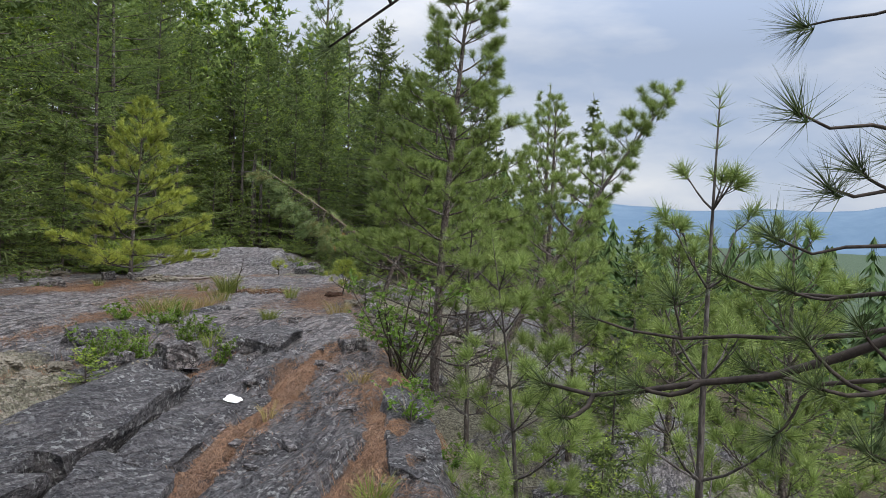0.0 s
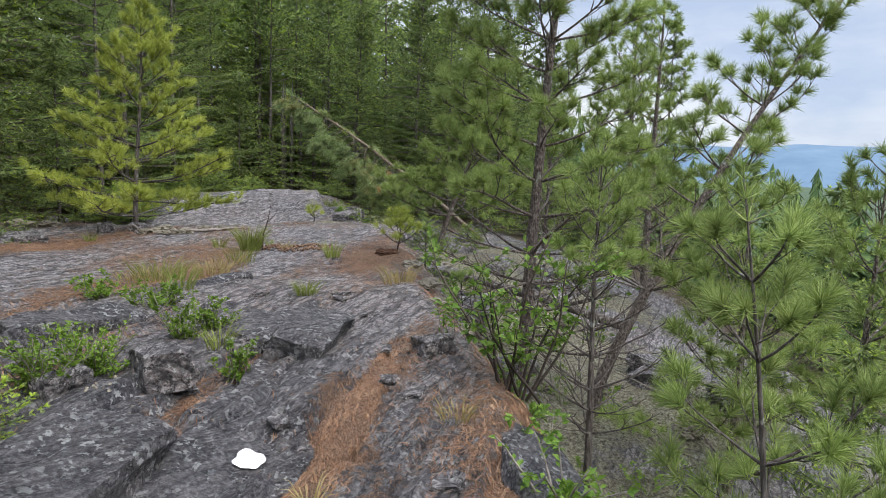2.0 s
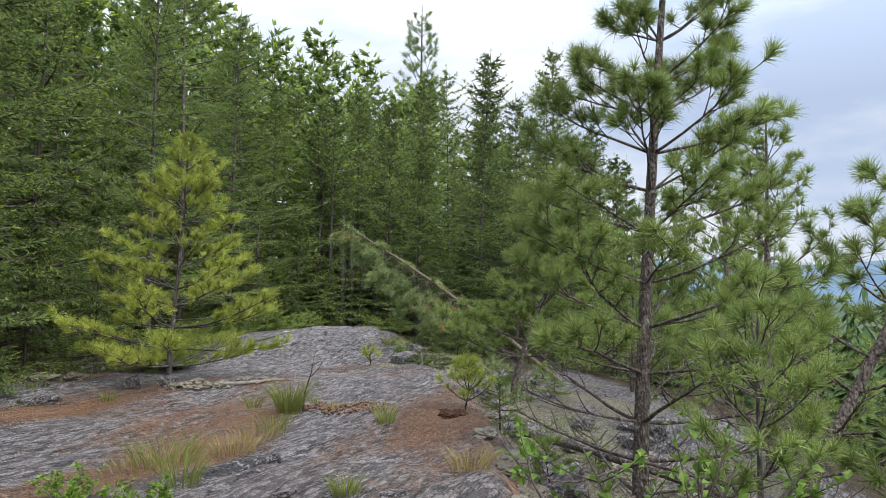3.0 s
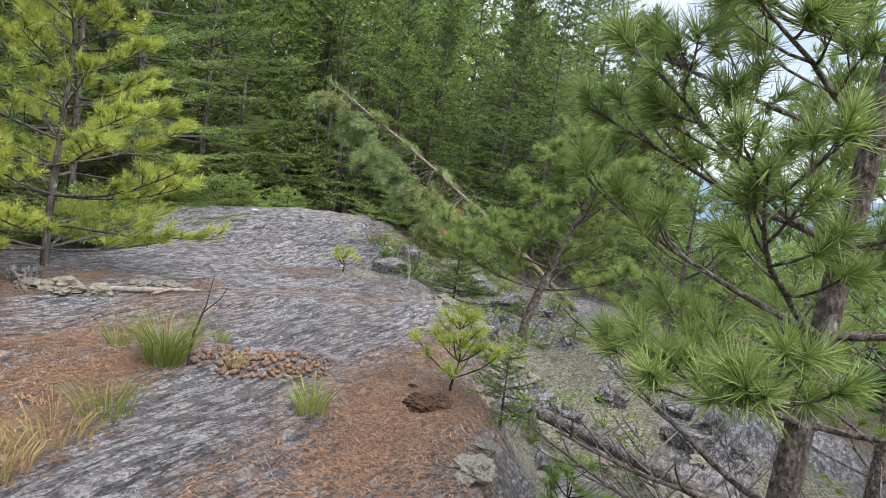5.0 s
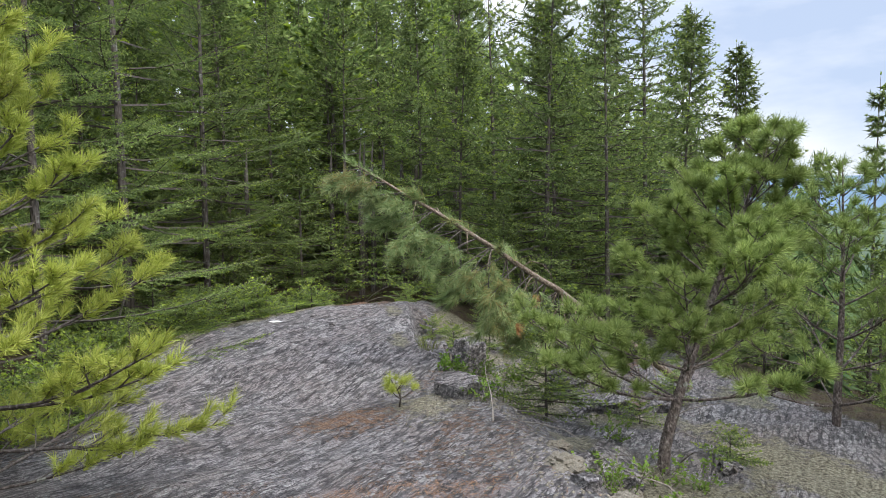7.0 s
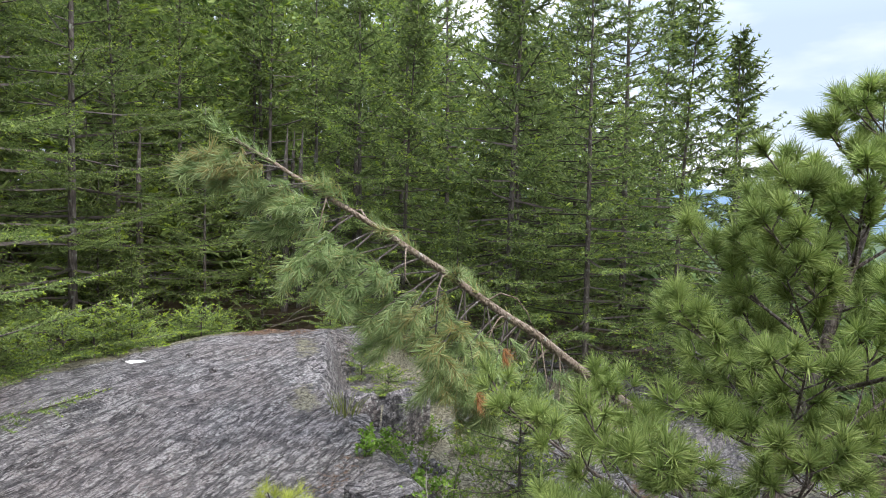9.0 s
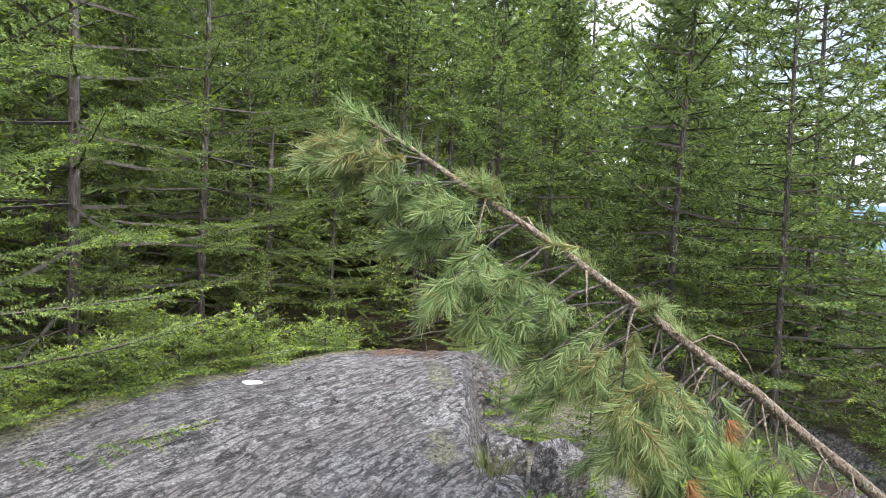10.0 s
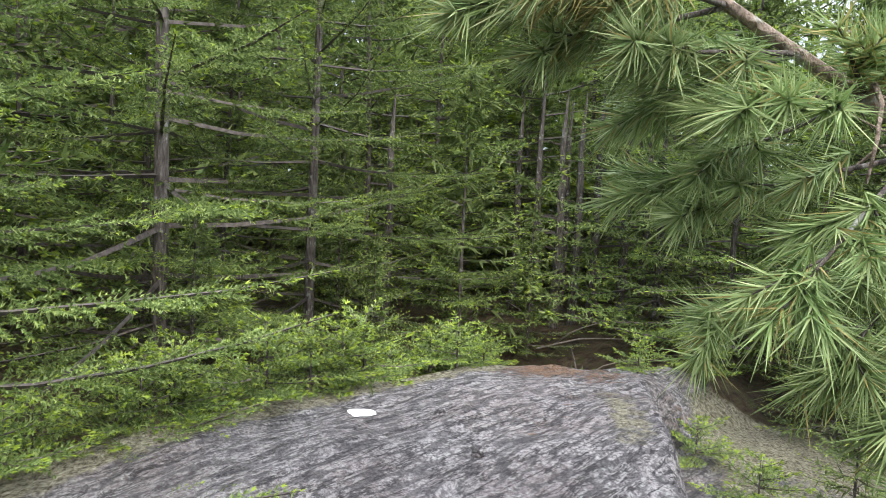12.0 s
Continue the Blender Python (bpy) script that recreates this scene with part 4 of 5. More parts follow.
for x, y, s in ((1.9, 18.4, 0.8), (2.2, 17.6, 0.9), (2.1, 14.9, 0.5), (2.4, 16.9, 1.0), (2.5, 18.9, 1.1), (3.2, 14.6, 0.6), (3.6, 13.6, 0.7), (4.0, 15.9, 0.9), (3.4, 16.2, 0.8), (4.4, 14.4, 0.9), (3.0, 15.5, 0.6), (2.6, 15.9, 0.5), (3.9, 12.6, 0.8)):
    copy_thing(low, stand(x, y, rng.uniform(0, 360), s))
fir = tree_thing("young_fir", spruce_meshes("young_fir", 2.6, 0.85, 74, 0.16, 4, 0.07, 0.0, 0.095, new_growth=0.6, width=0.017), stand(3.2, 4.8, 0, 0.68),
                 "young bright green fir on the slope below", "")
for (x, y, H, R, sd, lb) in ((1.72, 9.32, 0.42, 0.26, 81, "knee-high young pine beside a dark duff heap"), (1.25, 13.4, 0.26, 0.15, 82, "tiny pine seedling at the foot of the knoll"),
                             (2.35, 8.9, 0.5, 0.2, 83, "small pine sapling among pale boulders")):
    pine("pine_sapling", pose(x, y, ground_at(x, y)), lb, H, R, sd, M_DARKTWIG, M_PINE_YELLOW if sd != 83 else M_PINE, first=0.08, gap=0.11, per_whorl=4, nlen=0.085, per=20, width=0.003, r0=0.009,
         twigs=2, twig_len=0.1, sides=6, shoots=1)

for x, y, turn, size in ((4.9, 3.3, 40, 0.9), (6.2, 5.3, 100, 1.2), (4.4, 6.9, 200, 0.9), (6.6, 8.0, 300, 1.3), (7.6, 10.4, 20, 1.4), (5.9, 2.2, 60, 1.1), (7.8, 3.8, 130, 1.4),
                         (7.4, 6.5, 80, 1.3), (8.4, 8.6, 180, 1.5), (5.2, 1.0, 80, 1.0), (3.3, 2.6, 10, 0.6), (7.2, 14.6, 10, 1.2), (2.45, 3.85, 110, 0.73)):
    copy_thing(fir, stand(x, y, turn, size))

# distant white pine and woods on the valley side
pine("white_pine", pose(5.2, 31, ground_at(5.2, 31)), "tall blue-green white pine above the forest", 13.0, 3.0, 91, M_BARK_PINE, M_PINE_BLUE, first=5.5, gap=0.6, per_whorl=5,
     nlen=0.22, per=14, width=0.014, r0=0.16, twigs=8, twig_len=0.9, depth=0.2)


def far_woods():
    rng = np.random.default_rng(95)
    pos, way, lens = [], [], []
    out = []
    for k in range(950):
        far = rng.random() ** 1.6
        a = radians(rng.uniform(2, 115))
        d = 15 + 190 * far
        x, y = 3 + d * math.sin(a), 4 + d * math.cos(a)
        if x < 8.0 and y < 38:
            continue
        g = ground_at(x, y)
        H = rng.uniform(4.5, 8.0) if d < 40 else rng.uniform(7, 12)
        H = min(H, max(2.2, 0.9 - g + 0.02 * d + rng.normal() * 0.5)) if x < 60 and y < 30 else H
        tiers = 16 if d < 28 else 8
        n = 18 if d < 28 else 8
        for t in range(tiers):
            u = t / tiers
            R = 0.22 * H * (1 - u) + 0.1
            z = g + H * (0.08 + 0.92 * u)
            ang = rng.uniform(0, 6.28, n)
            rr = R * rng.uniform(0.5, 1.15, n)
            c = np.stack([np.full(n, x), np.full(n, y), np.full(n, z + 0.16 * H / tiers * 6)], 1)
            tip = np.stack([x + rr * np.cos(ang), y + rr * np.sin(ang), z - 0.10 * rr + rng.normal(size=n) * 0.06], 1)
            w = np.stack([-np.sin(ang), np.cos(ang), np.zeros(n)], 1) * (rr * (0.16 if d < 30 else 0.26))[:, None]
            mid = (c * 0.45 + tip * 0.55)
            out.append(np.stack([mid - w, mid + w, tip], 1))
            out.append(np.stack([c, mid - w, mid + w], 1))
    tri = np.concatenate(out)
    return tagged(new("valley_woods", tri_mesh("valley_woods", tri, [M_FAR])), "mixed green woods on the valley side", "woods", kind="stuff")


far_woods()


def hills(name, dist, top, seed, a0, a1, base=-120):
    n = 160
    v, f = [], []
    for k in range(n + 1):
        a = radians(a0 + (a1 - a0) * k / n)
        hgt = top * (0.55 + 0.35 * math.sin(math.pi * k / n) + 0.22 * float(fbm(np.array([k * 0.06]), np.array([0.5]), seed, 5)[0]))
        for r, z in ((dist, base), (dist * 1.25, base + (hgt - base) * 0.75), (dist * 1.4, hgt), (dist * 1.9, base)):
            v.append((r * math.sin(a), r * math.cos(a), z))
        if k:
            for j in range(3):
                p = (k - 1) * 4 + j
                f.append((p, p + 4, p + 5, p + 1))
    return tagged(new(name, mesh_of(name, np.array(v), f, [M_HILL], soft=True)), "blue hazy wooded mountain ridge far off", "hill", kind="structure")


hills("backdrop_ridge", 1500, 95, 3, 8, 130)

# ---- small growth, stones and litter ----


def blob(rng, size, rough=0.25, sub=2, flat=0.6):
    bm = bmesh.new()
    bmesh.ops.create_icosphere(bm, subdivisions=sub, radius=1.0)
    off = Vector(rng.uniform(-50, 50, 3))
    for v in bm.verts:
        k = 1 + rough * noise.noise(v.co * 1.3 + off) + rough * 0.5 * noise.noise(v.co * 3.1 + off)
        v.co = Vector((v.co.x * size[0], v.co.y * size[1], v.co.z * size[2])) * k
    me = bpy.data.meshes.new("blob")
    bm.to_mesh(me)
    bm.free()
    return me


def cushion(rng, s):
    """A knobbly mound of many small tufts."""
    bm = bmesh.new()
    bmesh.ops.create_icosphere(bm, subdivisions=4, radius=1.0)
    off = Vector(rng.uniform(-50, 50, 3))
    for v in bm.verts:
        k = 1 + 0.5 * noise.noise(v.co * 1.4 + off) + 0.22 * noise.noise(v.co * 4.0 + off) + 0.16 * noise.noise(v.co * 11.0 + off)
        v.co = Vector((v.co.x * s * 1.1, v.co.y * s, max(v.co.z, -0.3) * s * 0.55)) * k
    me = bpy.data.meshes.new("cushion")
    bm.to_mesh(me)
    bm.free()
    return me


def block(rng, size, chip=0.18):
    """An angular broken stone."""
    bm = bmesh.new()
    bmesh.ops.create_cube(bm, size=1.0)
    bmesh.ops.subdivide_edges(bm, edges=bm.edges[:], cuts=2, use_grid_fill=True)
    off = Vector(rng.uniform(-50, 50, 3))
    for v in bm.verts:
        v.co += Vector(noise.noise_vector(v.co * 2.2 + off)) * chip
        v.co = Vector((v.co.x * size[0], v.co.y * size[1], v.co.z * size[2]))
    bmesh.ops.bevel(bm, geom=[e for e in bm.edges if e.calc_face_angle(0) > 0.5], offset=min(size) * 0.06, segments=1, affect="EDGES")
    me = bpy.data.meshes.new("stone")
    bm.to_mesh(me)
    bm.free()
    return me


def leaf_tris(rng, pos, way, length, width):
    """Pointed oval leaves folded along the middle; two triangles a side."""
    n = len(pos)
    d = unit(way)
    s = unit(np.cross(d, rng.normal(size=(n, 3)) * 0.5 + np.array([0, 0, 1.0])))
    up = np.cross(s, d)
    ln = (length * rng.uniform(0.6, 1.15, n))[:, None]
    wd = ln * (width / length) * 0.5
    a, tip = pos, pos + d * ln - np.array([0, 0, 0.12]) * ln
    mid = pos + d * ln * 0.45
    l, r = mid + s * wd + up * wd * 0.35, mid - s * wd + up * wd * 0.35
    return np.stack([np.stack([a, l, mid], 1), np.stack([l, tip, mid], 1), np.stack([a, mid, r], 1), np.stack([r, mid, tip], 1)], 1).reshape(-1, 3, 3)


def leafy(name, x, y, label, stems, H, spread_r, leaf, width, seed, mat, wood_mat, per=14, category="shrub", group="", r=0.007, lean=0.5):
    rng = np.random.default_rng(seed)
    ob = thing(name, pose(x, y, ground_at(x, y) - 0.01), label, category, group)
    pos, way = [], []
    for k in range(stems):
        a = rng.uniform(0, 6.28)
        tilt = rng.uniform(0.1, lean) * spread_r / max(H, 0.1) * 2
        w = Soup()
        hh = H * rng.uniform(0.6, 1.1)
        p0 = (rng.normal() * spread_r * 0.12, rng.normal() * spread_r * 0.12, -0.02)
        pts = bend_path(p0, (math.cos(a) * tilt, math.sin(a) * tilt, 1), hh, 6, 0.1, rng, 0.10)
        w.tube(pts, [r * (1 - 0.75 * i / 6) + 0.001 for i in range(7)], 5)
        branches = [pts]
        for j in range(max(2, int(hh / 0.16))):
            i = int(rng.integers(1 if H < 0.6 else 2, 6))
            e = Vector((rng.normal(), rng.normal(), rng.uniform(0.2, 1.0))).normalized()
            q = bend_path(pts[i], e, hh * rng.uniform(0.15, 0.4), 3, 0.2, rng, 0.1)
            w.tube(q, [r * 0.4, r * 0.3, r * 0.22, 0.001], 4)
            branches.append(q)
        for q in branches:
            for j in range(per):
                f = rng.uniform(0.12 if H < 0.6 else 0.3, 1.0) * (len(q) - 1)
                i = min(int(f), len(q) - 2)
                pos.append(tuple(q[i].lerp(q[i + 1], f - i)))
                dirn = (q[i + 1] - q[i]).normalized() + Vector((rng.normal(), rng.normal(), rng.normal() * 0.5)) * 0.9
                way.append(tuple(dirn))
        part("stem", w.mesh(name + "_stem", [wood_mat], True), ob)
    part("leaves", tri_mesh(name + "_leaves", leaf_tris(rng, np.array(pos), np.array(way), leaf, width), [mat]), ob)
    return ob


def grass(name, x, y, label, blades, H, seed, mat=None, r=0.06, group="grass tufts", flop=0.5):
    rng = np.random.default_rng(seed)
    a = rng.uniform(0, 6.28, blades)
    rad = r * np.sqrt(rng.random(blades))
    p = np.stack([rad * np.cos(a), rad * np.sin(a), np.full(blades, -0.01)], 1)
    d = unit(np.stack([np.cos(a) * rng.uniform(0.05, flop, blades), np.sin(a) * rng.uniform(0.05, flop, blades), np.ones(blades)], 1))
    h = (H * rng.uniform(0.5, 1.1, blades))[:, None]
    s = unit(np.cross(d, rng.normal(size=(blades, 3)))) * 0.0022
    out = np.stack([np.cos(a), np.sin(a), np.zeros(blades)], 1)
    m1 = p + d * h * 0.5
    m2 = p + d * h * 0.85 + out * h * 0.16
    tip = p + d * h + out * h * 0.42 - np.array([0, 0, 0.1]) * h
    tri = np.concatenate([np.stack(t, 1) for t in ((p - s, p + s, m1 + s), (p - s, m1 + s, m1 - s), (m1 - s, m1 + s, m2 + s * 0.7), (m1 - s, m2 + s * 0.7, m2 - s * 0.7),
                                                   (m2 - s * 0.7, m2 + s * 0.7, tip))])
    ob = tagged(new(name, tri_mesh(name, tri, [mat or M_GRASS])), label, "grass", group)
    ob.matrix_basis = pose(x, y, ground_at(x, y))
    return ob


def stick_thing(name, pts, radii, label, mat, category="branch"):
    w = Soup()
    o = Vector(pts[0])
    w.tube([Vector(p) - o for p in pts], radii, 6)
    ob = tagged(new(name, w.mesh(name, [mat], True)), label, category)
    ob.matrix_basis = Matrix.Translation(o)
    return ob


rng = np.random.default_rng(7)
# broadleaf bush at the lip of the ledge
leafy("birch_bush", 1.42, 5.42, "leafy green bush with several thin brown stems at the ledge", 13, 0.95, 0.55, 0.058, 0.038, 101, M_LEAF, M_DARKTWIG, per=9, r=0.009, lean=0.6)
leafy("leafy_sapling", 1.15, 4.35, "low bright green plants growing down the slope", 7, 0.35, 0.35, 0.05, 0.028, 102, M_LEAF, M_TWIG, per=10)
leafy("leafy_sapling", 3.2, 7.6, "bright green leafy sapling on the slope", 4, 1.4, 0.5, 0.06, 0.035, 103, M_LEAF, M_TWIG, per=9)
LOW = "low shrubs on the ledge"
for k, (x, y, st, H, sp) in enumerate(((-0.95, 5.7, 16, 0.40, 0.45), (-0.75, 5.85, 12, 0.34, 0.4), (-0.55, 6.9, 10, 0.25, 0.4), (-0.35, 6.25, 7, 0.32, 0.25), (-0.2, 6.5, 7, 0.24, 0.3), (-0.95, 7.2, 9, 0.22, 0.4),
                                       (-2.3, 6.6, 10, 0.45, 0.5), (-2.7, 5.9, 9, 0.5, 0.5), (-0.05, 5.75, 5, 0.25, 0.2))):
    leafy("low_shrub", x, y, "low green blueberry shrub rooted in a rock crack", st * 2, H, sp, 0.030, 0.017, 110 + k, M_LEAF_LOW, M_TWIG, per=22, group=LOW, r=0.003)
for k in range(12):
    x, y = rng.uniform(1.25, 2.4), rng.uniform(2.8, 6.8)
    leafy("low_shrub", x, y, "bright green plants on the slope below the ledge", 6, rng.uniform(0.15, 0.35), 0.35, 0.042, 0.024, 230 + k, M_LEAF, M_TWIG, per=8, group="plants on the slope", r=0.003)
slope_rng = np.random.default_rng(733)
for k in range(40):
    x, y = slope_rng.uniform(1.95, 3.7), slope_rng.uniform(4.6, 15.6)
    leafy("low_shrub", x, y, "green undergrowth between boulders below the ledge", 7, slope_rng.uniform(0.2, 0.45), 0.4, 0.036, 0.02, 640 + k, M_LEAF_LOW, M_TWIG, per=11, group="undergrowth below the ledge", r=0.003)
EDGE = "green plants along the forest edge"
for k in range(34):
    u = k / 33
    if u < 0.55:
        x, y = -2.5 + rng.normal() * 0.35, 9.5 + 9.5 * u / 0.55
        if y > 14:
            x += 0.55
    else:
        x = -0.9 + 2.6 * (u - 0.55) / 0.45 + rng.normal() * 0.2
        y = 17.4 + 0.95 * (x + 0.5) + abs(rng.normal()) * 0.5
    leafy("low_shrub", x, y, "low green shrub at the foot of the forest", 10, rng.uniform(0.12, 0.22), 0.5, 0.03, 0.015, 140 + k, M_LEAF_LOW, M_TWIG, per=8, group=EDGE, r=0.003)
for k, (x, y) in enumerate(((2.0, 14.6), (2.2, 15.2), (2.15, 14.1), (1.85, 14.4))):
    leafy("low_shrub", x, y, "bright green leafy plants in the gap beside the knoll", 6, 0.22, 0.3, 0.045, 0.03, 190 + k, M_LEAF, M_TWIG, per=9, group=EDGE, r=0.003)

for k, (x, y, n, H, r, dry) in enumerate(((0.12, 9.45, 300, 0.30, 0.10, 0), (0.91, 8.87, 110, 0.18, 0.07, 0), (0.46, 7.07, 110, 0.13, 0.07, 0), (-0.25, 8.25, 140, 0.14, 0.16, 1),
                                          (-0.65, 8.05, 150, 0.22, 0.2, 0), (-0.75, 7.9, 120, 0.15, 0.2, 1), (0.02, 8.75, 80, 0.2, 0.12, 0), (-0.2, 9.75, 50, 0.16, 0.06, 0),
                                          (0.62, 3.3, 130, 0.16, 0.08, 0), (1.25, 7.4, 120, 0.18, 0.12, 1), (-0.45, 7.4, 90, 0.22, 0.1, 0), (0.2, 4.55, 30, 0.14, 0.04, 1),
                                          (-1.55, 10.2, 60, 0.12, 0.06, 0), (-0.15, 6.05, 70, 0.2, 0.06, 0), (0.95, 5.0, 60, 0.12, 0.08, 1), (0.5, 9.4, 40, 0.12, 0.05, 1),
                                          (1.75, 15.0, 60, 0.2, 0.1, 0), (-0.1, 8.5, 60, 0.18, 0.18, 1), (0.35, 10.0, 40, 0.1, 0.05, 0))):
    grass("grass_tuft", x, y, "dry straw-coloured grass among pine litter" if dry else "green grass tuft growing from a rock crack", n, H, 200 + k, M_STRAW if dry else M_GRASS, r)

# dead twig beside the large tuft, and grey sticks
z0 = ground_at(0.24, 9.44)
stick_thing("dead_twig", [(0.24, 9.44, z0 - 0.02), (0.26, 9.44, z0 + 0.18), (0.31, 9.45, z0 + 0.34), (0.34, 9.45, z0 + 0.52)], [0.008, 0.007, 0.005, 0.002], "thin dark dead twig standing in a grass tuft", M_DARKTWIG)
stick_thing("dead_twig", [(0.30, 9.45, z0 + 0.30), (0.38, 9.47, z0 + 0.38), (0.42, 9.48, z0 + 0.46)], [0.004, 0.003, 0.0015], "thin dark dead side twig", M_DARKTWIG)


def lie(pts, lift):
    return [(x, y, ground_at(x, y) + lift) for x, y in pts]


stick_thing("fallen_branch", lie([(-0.60, 10.85), (-0.38, 10.9), (-0.15, 10.93), (0.05, 11.0)], 0.025), [0.022, 0.022, 0.018, 0.012], "short grey weathered branch lying on the ledge", M_TWIG)
stick_thing("fallen_branch", lie([(-0.25, 10.78), (-0.15, 10.92), (-0.02, 11.0)], 0.03), [0.012, 0.011, 0.007], "short grey weathered branch lying on the ledge", M_TWIG)
stick_thing("fallen_log", [(2.35, 10.6, -0.02), (3.0, 9.9, -0.12), (3.7, 9.3, -0.28), (4.4, 8.7, -0.5)], [0.05, 0.055, 0.06, 0.06], "grey dead log lying on pale boulders", M_BARK, "log")
for k in range(44):
    x, y = rng.uniform(1.9, 4.2), rng.uniform(5.2, 16)
    a = rng.uniform(0, 6.28)
    ln = rng.uniform(0.35, 1.0)
    g = ground_at(x, y)
    pts = bend_path((x, y, g), (math.cos(a), math.sin(a), rng.uniform(0.2, 0.9)), ln, 5, -0.5, rng, 0.14)
    stick_thing("dead_branch", [tuple(p) for p in pts], [0.008, 0.007, 0.006, 0.004, 0.003, 0.0015], "thin grey dead branch tangled beside the ledge", M_TWIG)
for k in range(14):
    x, y = rng.uniform(0.2, 3.0), rng.uniform(19.2, 22.5)
    a = rng.uniform(0, 6.28)
    pts = bend_path((x, y, ground_at(x, y)), (math.cos(a), math.sin(a), rng.uniform(0.05, 0.8)), rng.uniform(0.5, 1.4), 5, -0.3, rng, 0.12)
    stick_thing("dead_branch", [tuple(p) for p in pts], [0.014, 0.012, 0.01, 0.007, 0.005, 0.002], "pale dead branch under the spruces", M_TWIG)
# bare dead trunks in the dark of the forest
for k, (x, y) in enumerate(((1.62, 22.2), (1.35, 22.0), (1.9, 22.5), (1.05, 22.6), (2.3, 22.4), (0.75, 23.1), (1.5, 23.2), (-0.9, 21.2), (2.7, 23.0))):
    g = ground_at(x, y)
    stick_thing("dead_tree", [(x, y, g - 0.1), (x + 0.03, y, g + 1.2), (x + 0.02, y, g + 2.6), (x + 0.06, y, g + 3.3)], [0.07, 0.06, 0.04, 0.004], "bare grey dead spruce trunk in the shade", M_BARK, "tree")

# tilted slabs of the broken outcrop, rising from the bedrock


def slab_mesh(rng, size, chip, rough=1.0):
    bm = bmesh.new()
    bmesh.ops.create_cube(bm, size=1.0)
    bmesh.ops.subdivide_edges(bm, edges=bm.edges[:], cuts=9, use_grid_fill=True)
    off = Vector(rng.uniform(-50, 50, 3))
    for v in bm.verts:
        p = Vector((v.co.x * size[0], v.co.y * size[1], v.co.z * size[2]))
        side = max(0.0, abs(v.co.x) * 2 - 0.75) * 4
        ragged = Vector((noise.noise(Vector((p.y * 5.0, p.z * 9.0, 1.0)) + off), noise.noise(Vector((p.x * 6.0, p.z * 6.0, 7.0)) + off) * 2.0, 0)) * chip
        ends = max(0.0, abs(v.co.y) * 2 - 0.55) * 1.6
        p += ragged * (0.35 + 0.65 * min(side, 1.0))
        p.x *= 1 - 0.35 * min(ends, 1.0) * abs(noise.noise(off + Vector((0, v.co.y, 0))))
        step = math.floor(p.x / (size[0] * 0.27) + 0.6 * noise.noise(Vector((p.y * 1.5, 0, 0)) + off))
        if v.co.z > 0.3:
            p.z += rough * 0.075 * noise.noise(Vector((p.x * 2.6, p.y * 1.7, 3.0)) + off) - rough * 0.05 * max(0.0, abs(v.co.x) * 2 - 0.5) ** 2
            p.z += rough * (0.028 * noise.noise(Vector((step * 3.7, p.y * 1.2, 0)) + off) + 0.012 * noise.noise(p * 9.0 + off)) - 0.05 * min(ends, 1.0)
        v.co = p
    me = bpy.data.meshes.new("slab")
    bm.to_mesh(me)
    bm.free()
    me.materials.append(M_SLAB)
    return me


SLABS = "slabs of the broken outcrop"
for x, y, top, ln, wd, ht, turn, dip, rise in ((0.05, 5.15, 0.15, 1.9, 0.56, 0.42, -22, 12, 6), (-0.80, 4.45, 0.31, 1.35, 0.50, 0.50, -26, 8, 3), (-0.40, 4.12, 0.17, 0.8, 0.30, 0.45, -20, 16, 4),
                                               (-1.18, 4.02, 0.26, 1.2, 0.42, 0.40, -30, 5, 2), (0.42, 6.15, 0.42, 0.75, 0.34, 0.34, -26, 14, 6), (0.12, 6.3, 0.40, 0.6, 0.26, 0.30, -24, 4, 2),
                                               (-0.62, 3.55, 0.12, 0.7, 0.45, 0.40, -18, 10, 5), (-1.35, 3.3, 0.2, 0.9, 0.5, 0.4, -24, 8, 2), (1.12, 4.2, 0.06, 1.5, 0.35, 0.4, -14, 20, 4),
                                               (-0.95, 6.45, 0.44, 0.8, 0.25, 0.25, -50, 4, 0), (-0.3, 7.6, 0.42, 0.9, 0.16, 0.2, -52, 4, 0)):
    ob = tagged(new("rock_slab", slab_mesh(rng, (wd, ln, ht), 0.05, 0.2 if ln == 1.9 else 1.0)), "tilted grey schist slab crusted with dark lichen", "rock", SLABS)
    m = pose(x, y, top, rise, 0, turn) @ pose(0, 0, 0, 0, dip, 0)
    ob.matrix_basis = m @ Matrix.Translation((0, 0, -ht / 2))
    if ln == 1.9:
        blaze_slab = ob
for k in range(34):
    x, y = rng.uniform(-1.0, 1.1), rng.uniform(3.4, 7.2)
    s = rng.uniform(0.03, 0.09)
    ob = tagged(new("rock_chip", block(rng, (s, s * 1.7, s * 0.35), 0.2)), "small flat grey rock chip on needle litter", "stone", "flat rock chips")
    ob.data.materials.append(M_STONE)
    ob.matrix_basis = pose(x, y, ground_at(x, y) + s * 0.1, rng.uniform(-12, 12), rng.uniform(-12, 12), rng.uniform(0, 180))

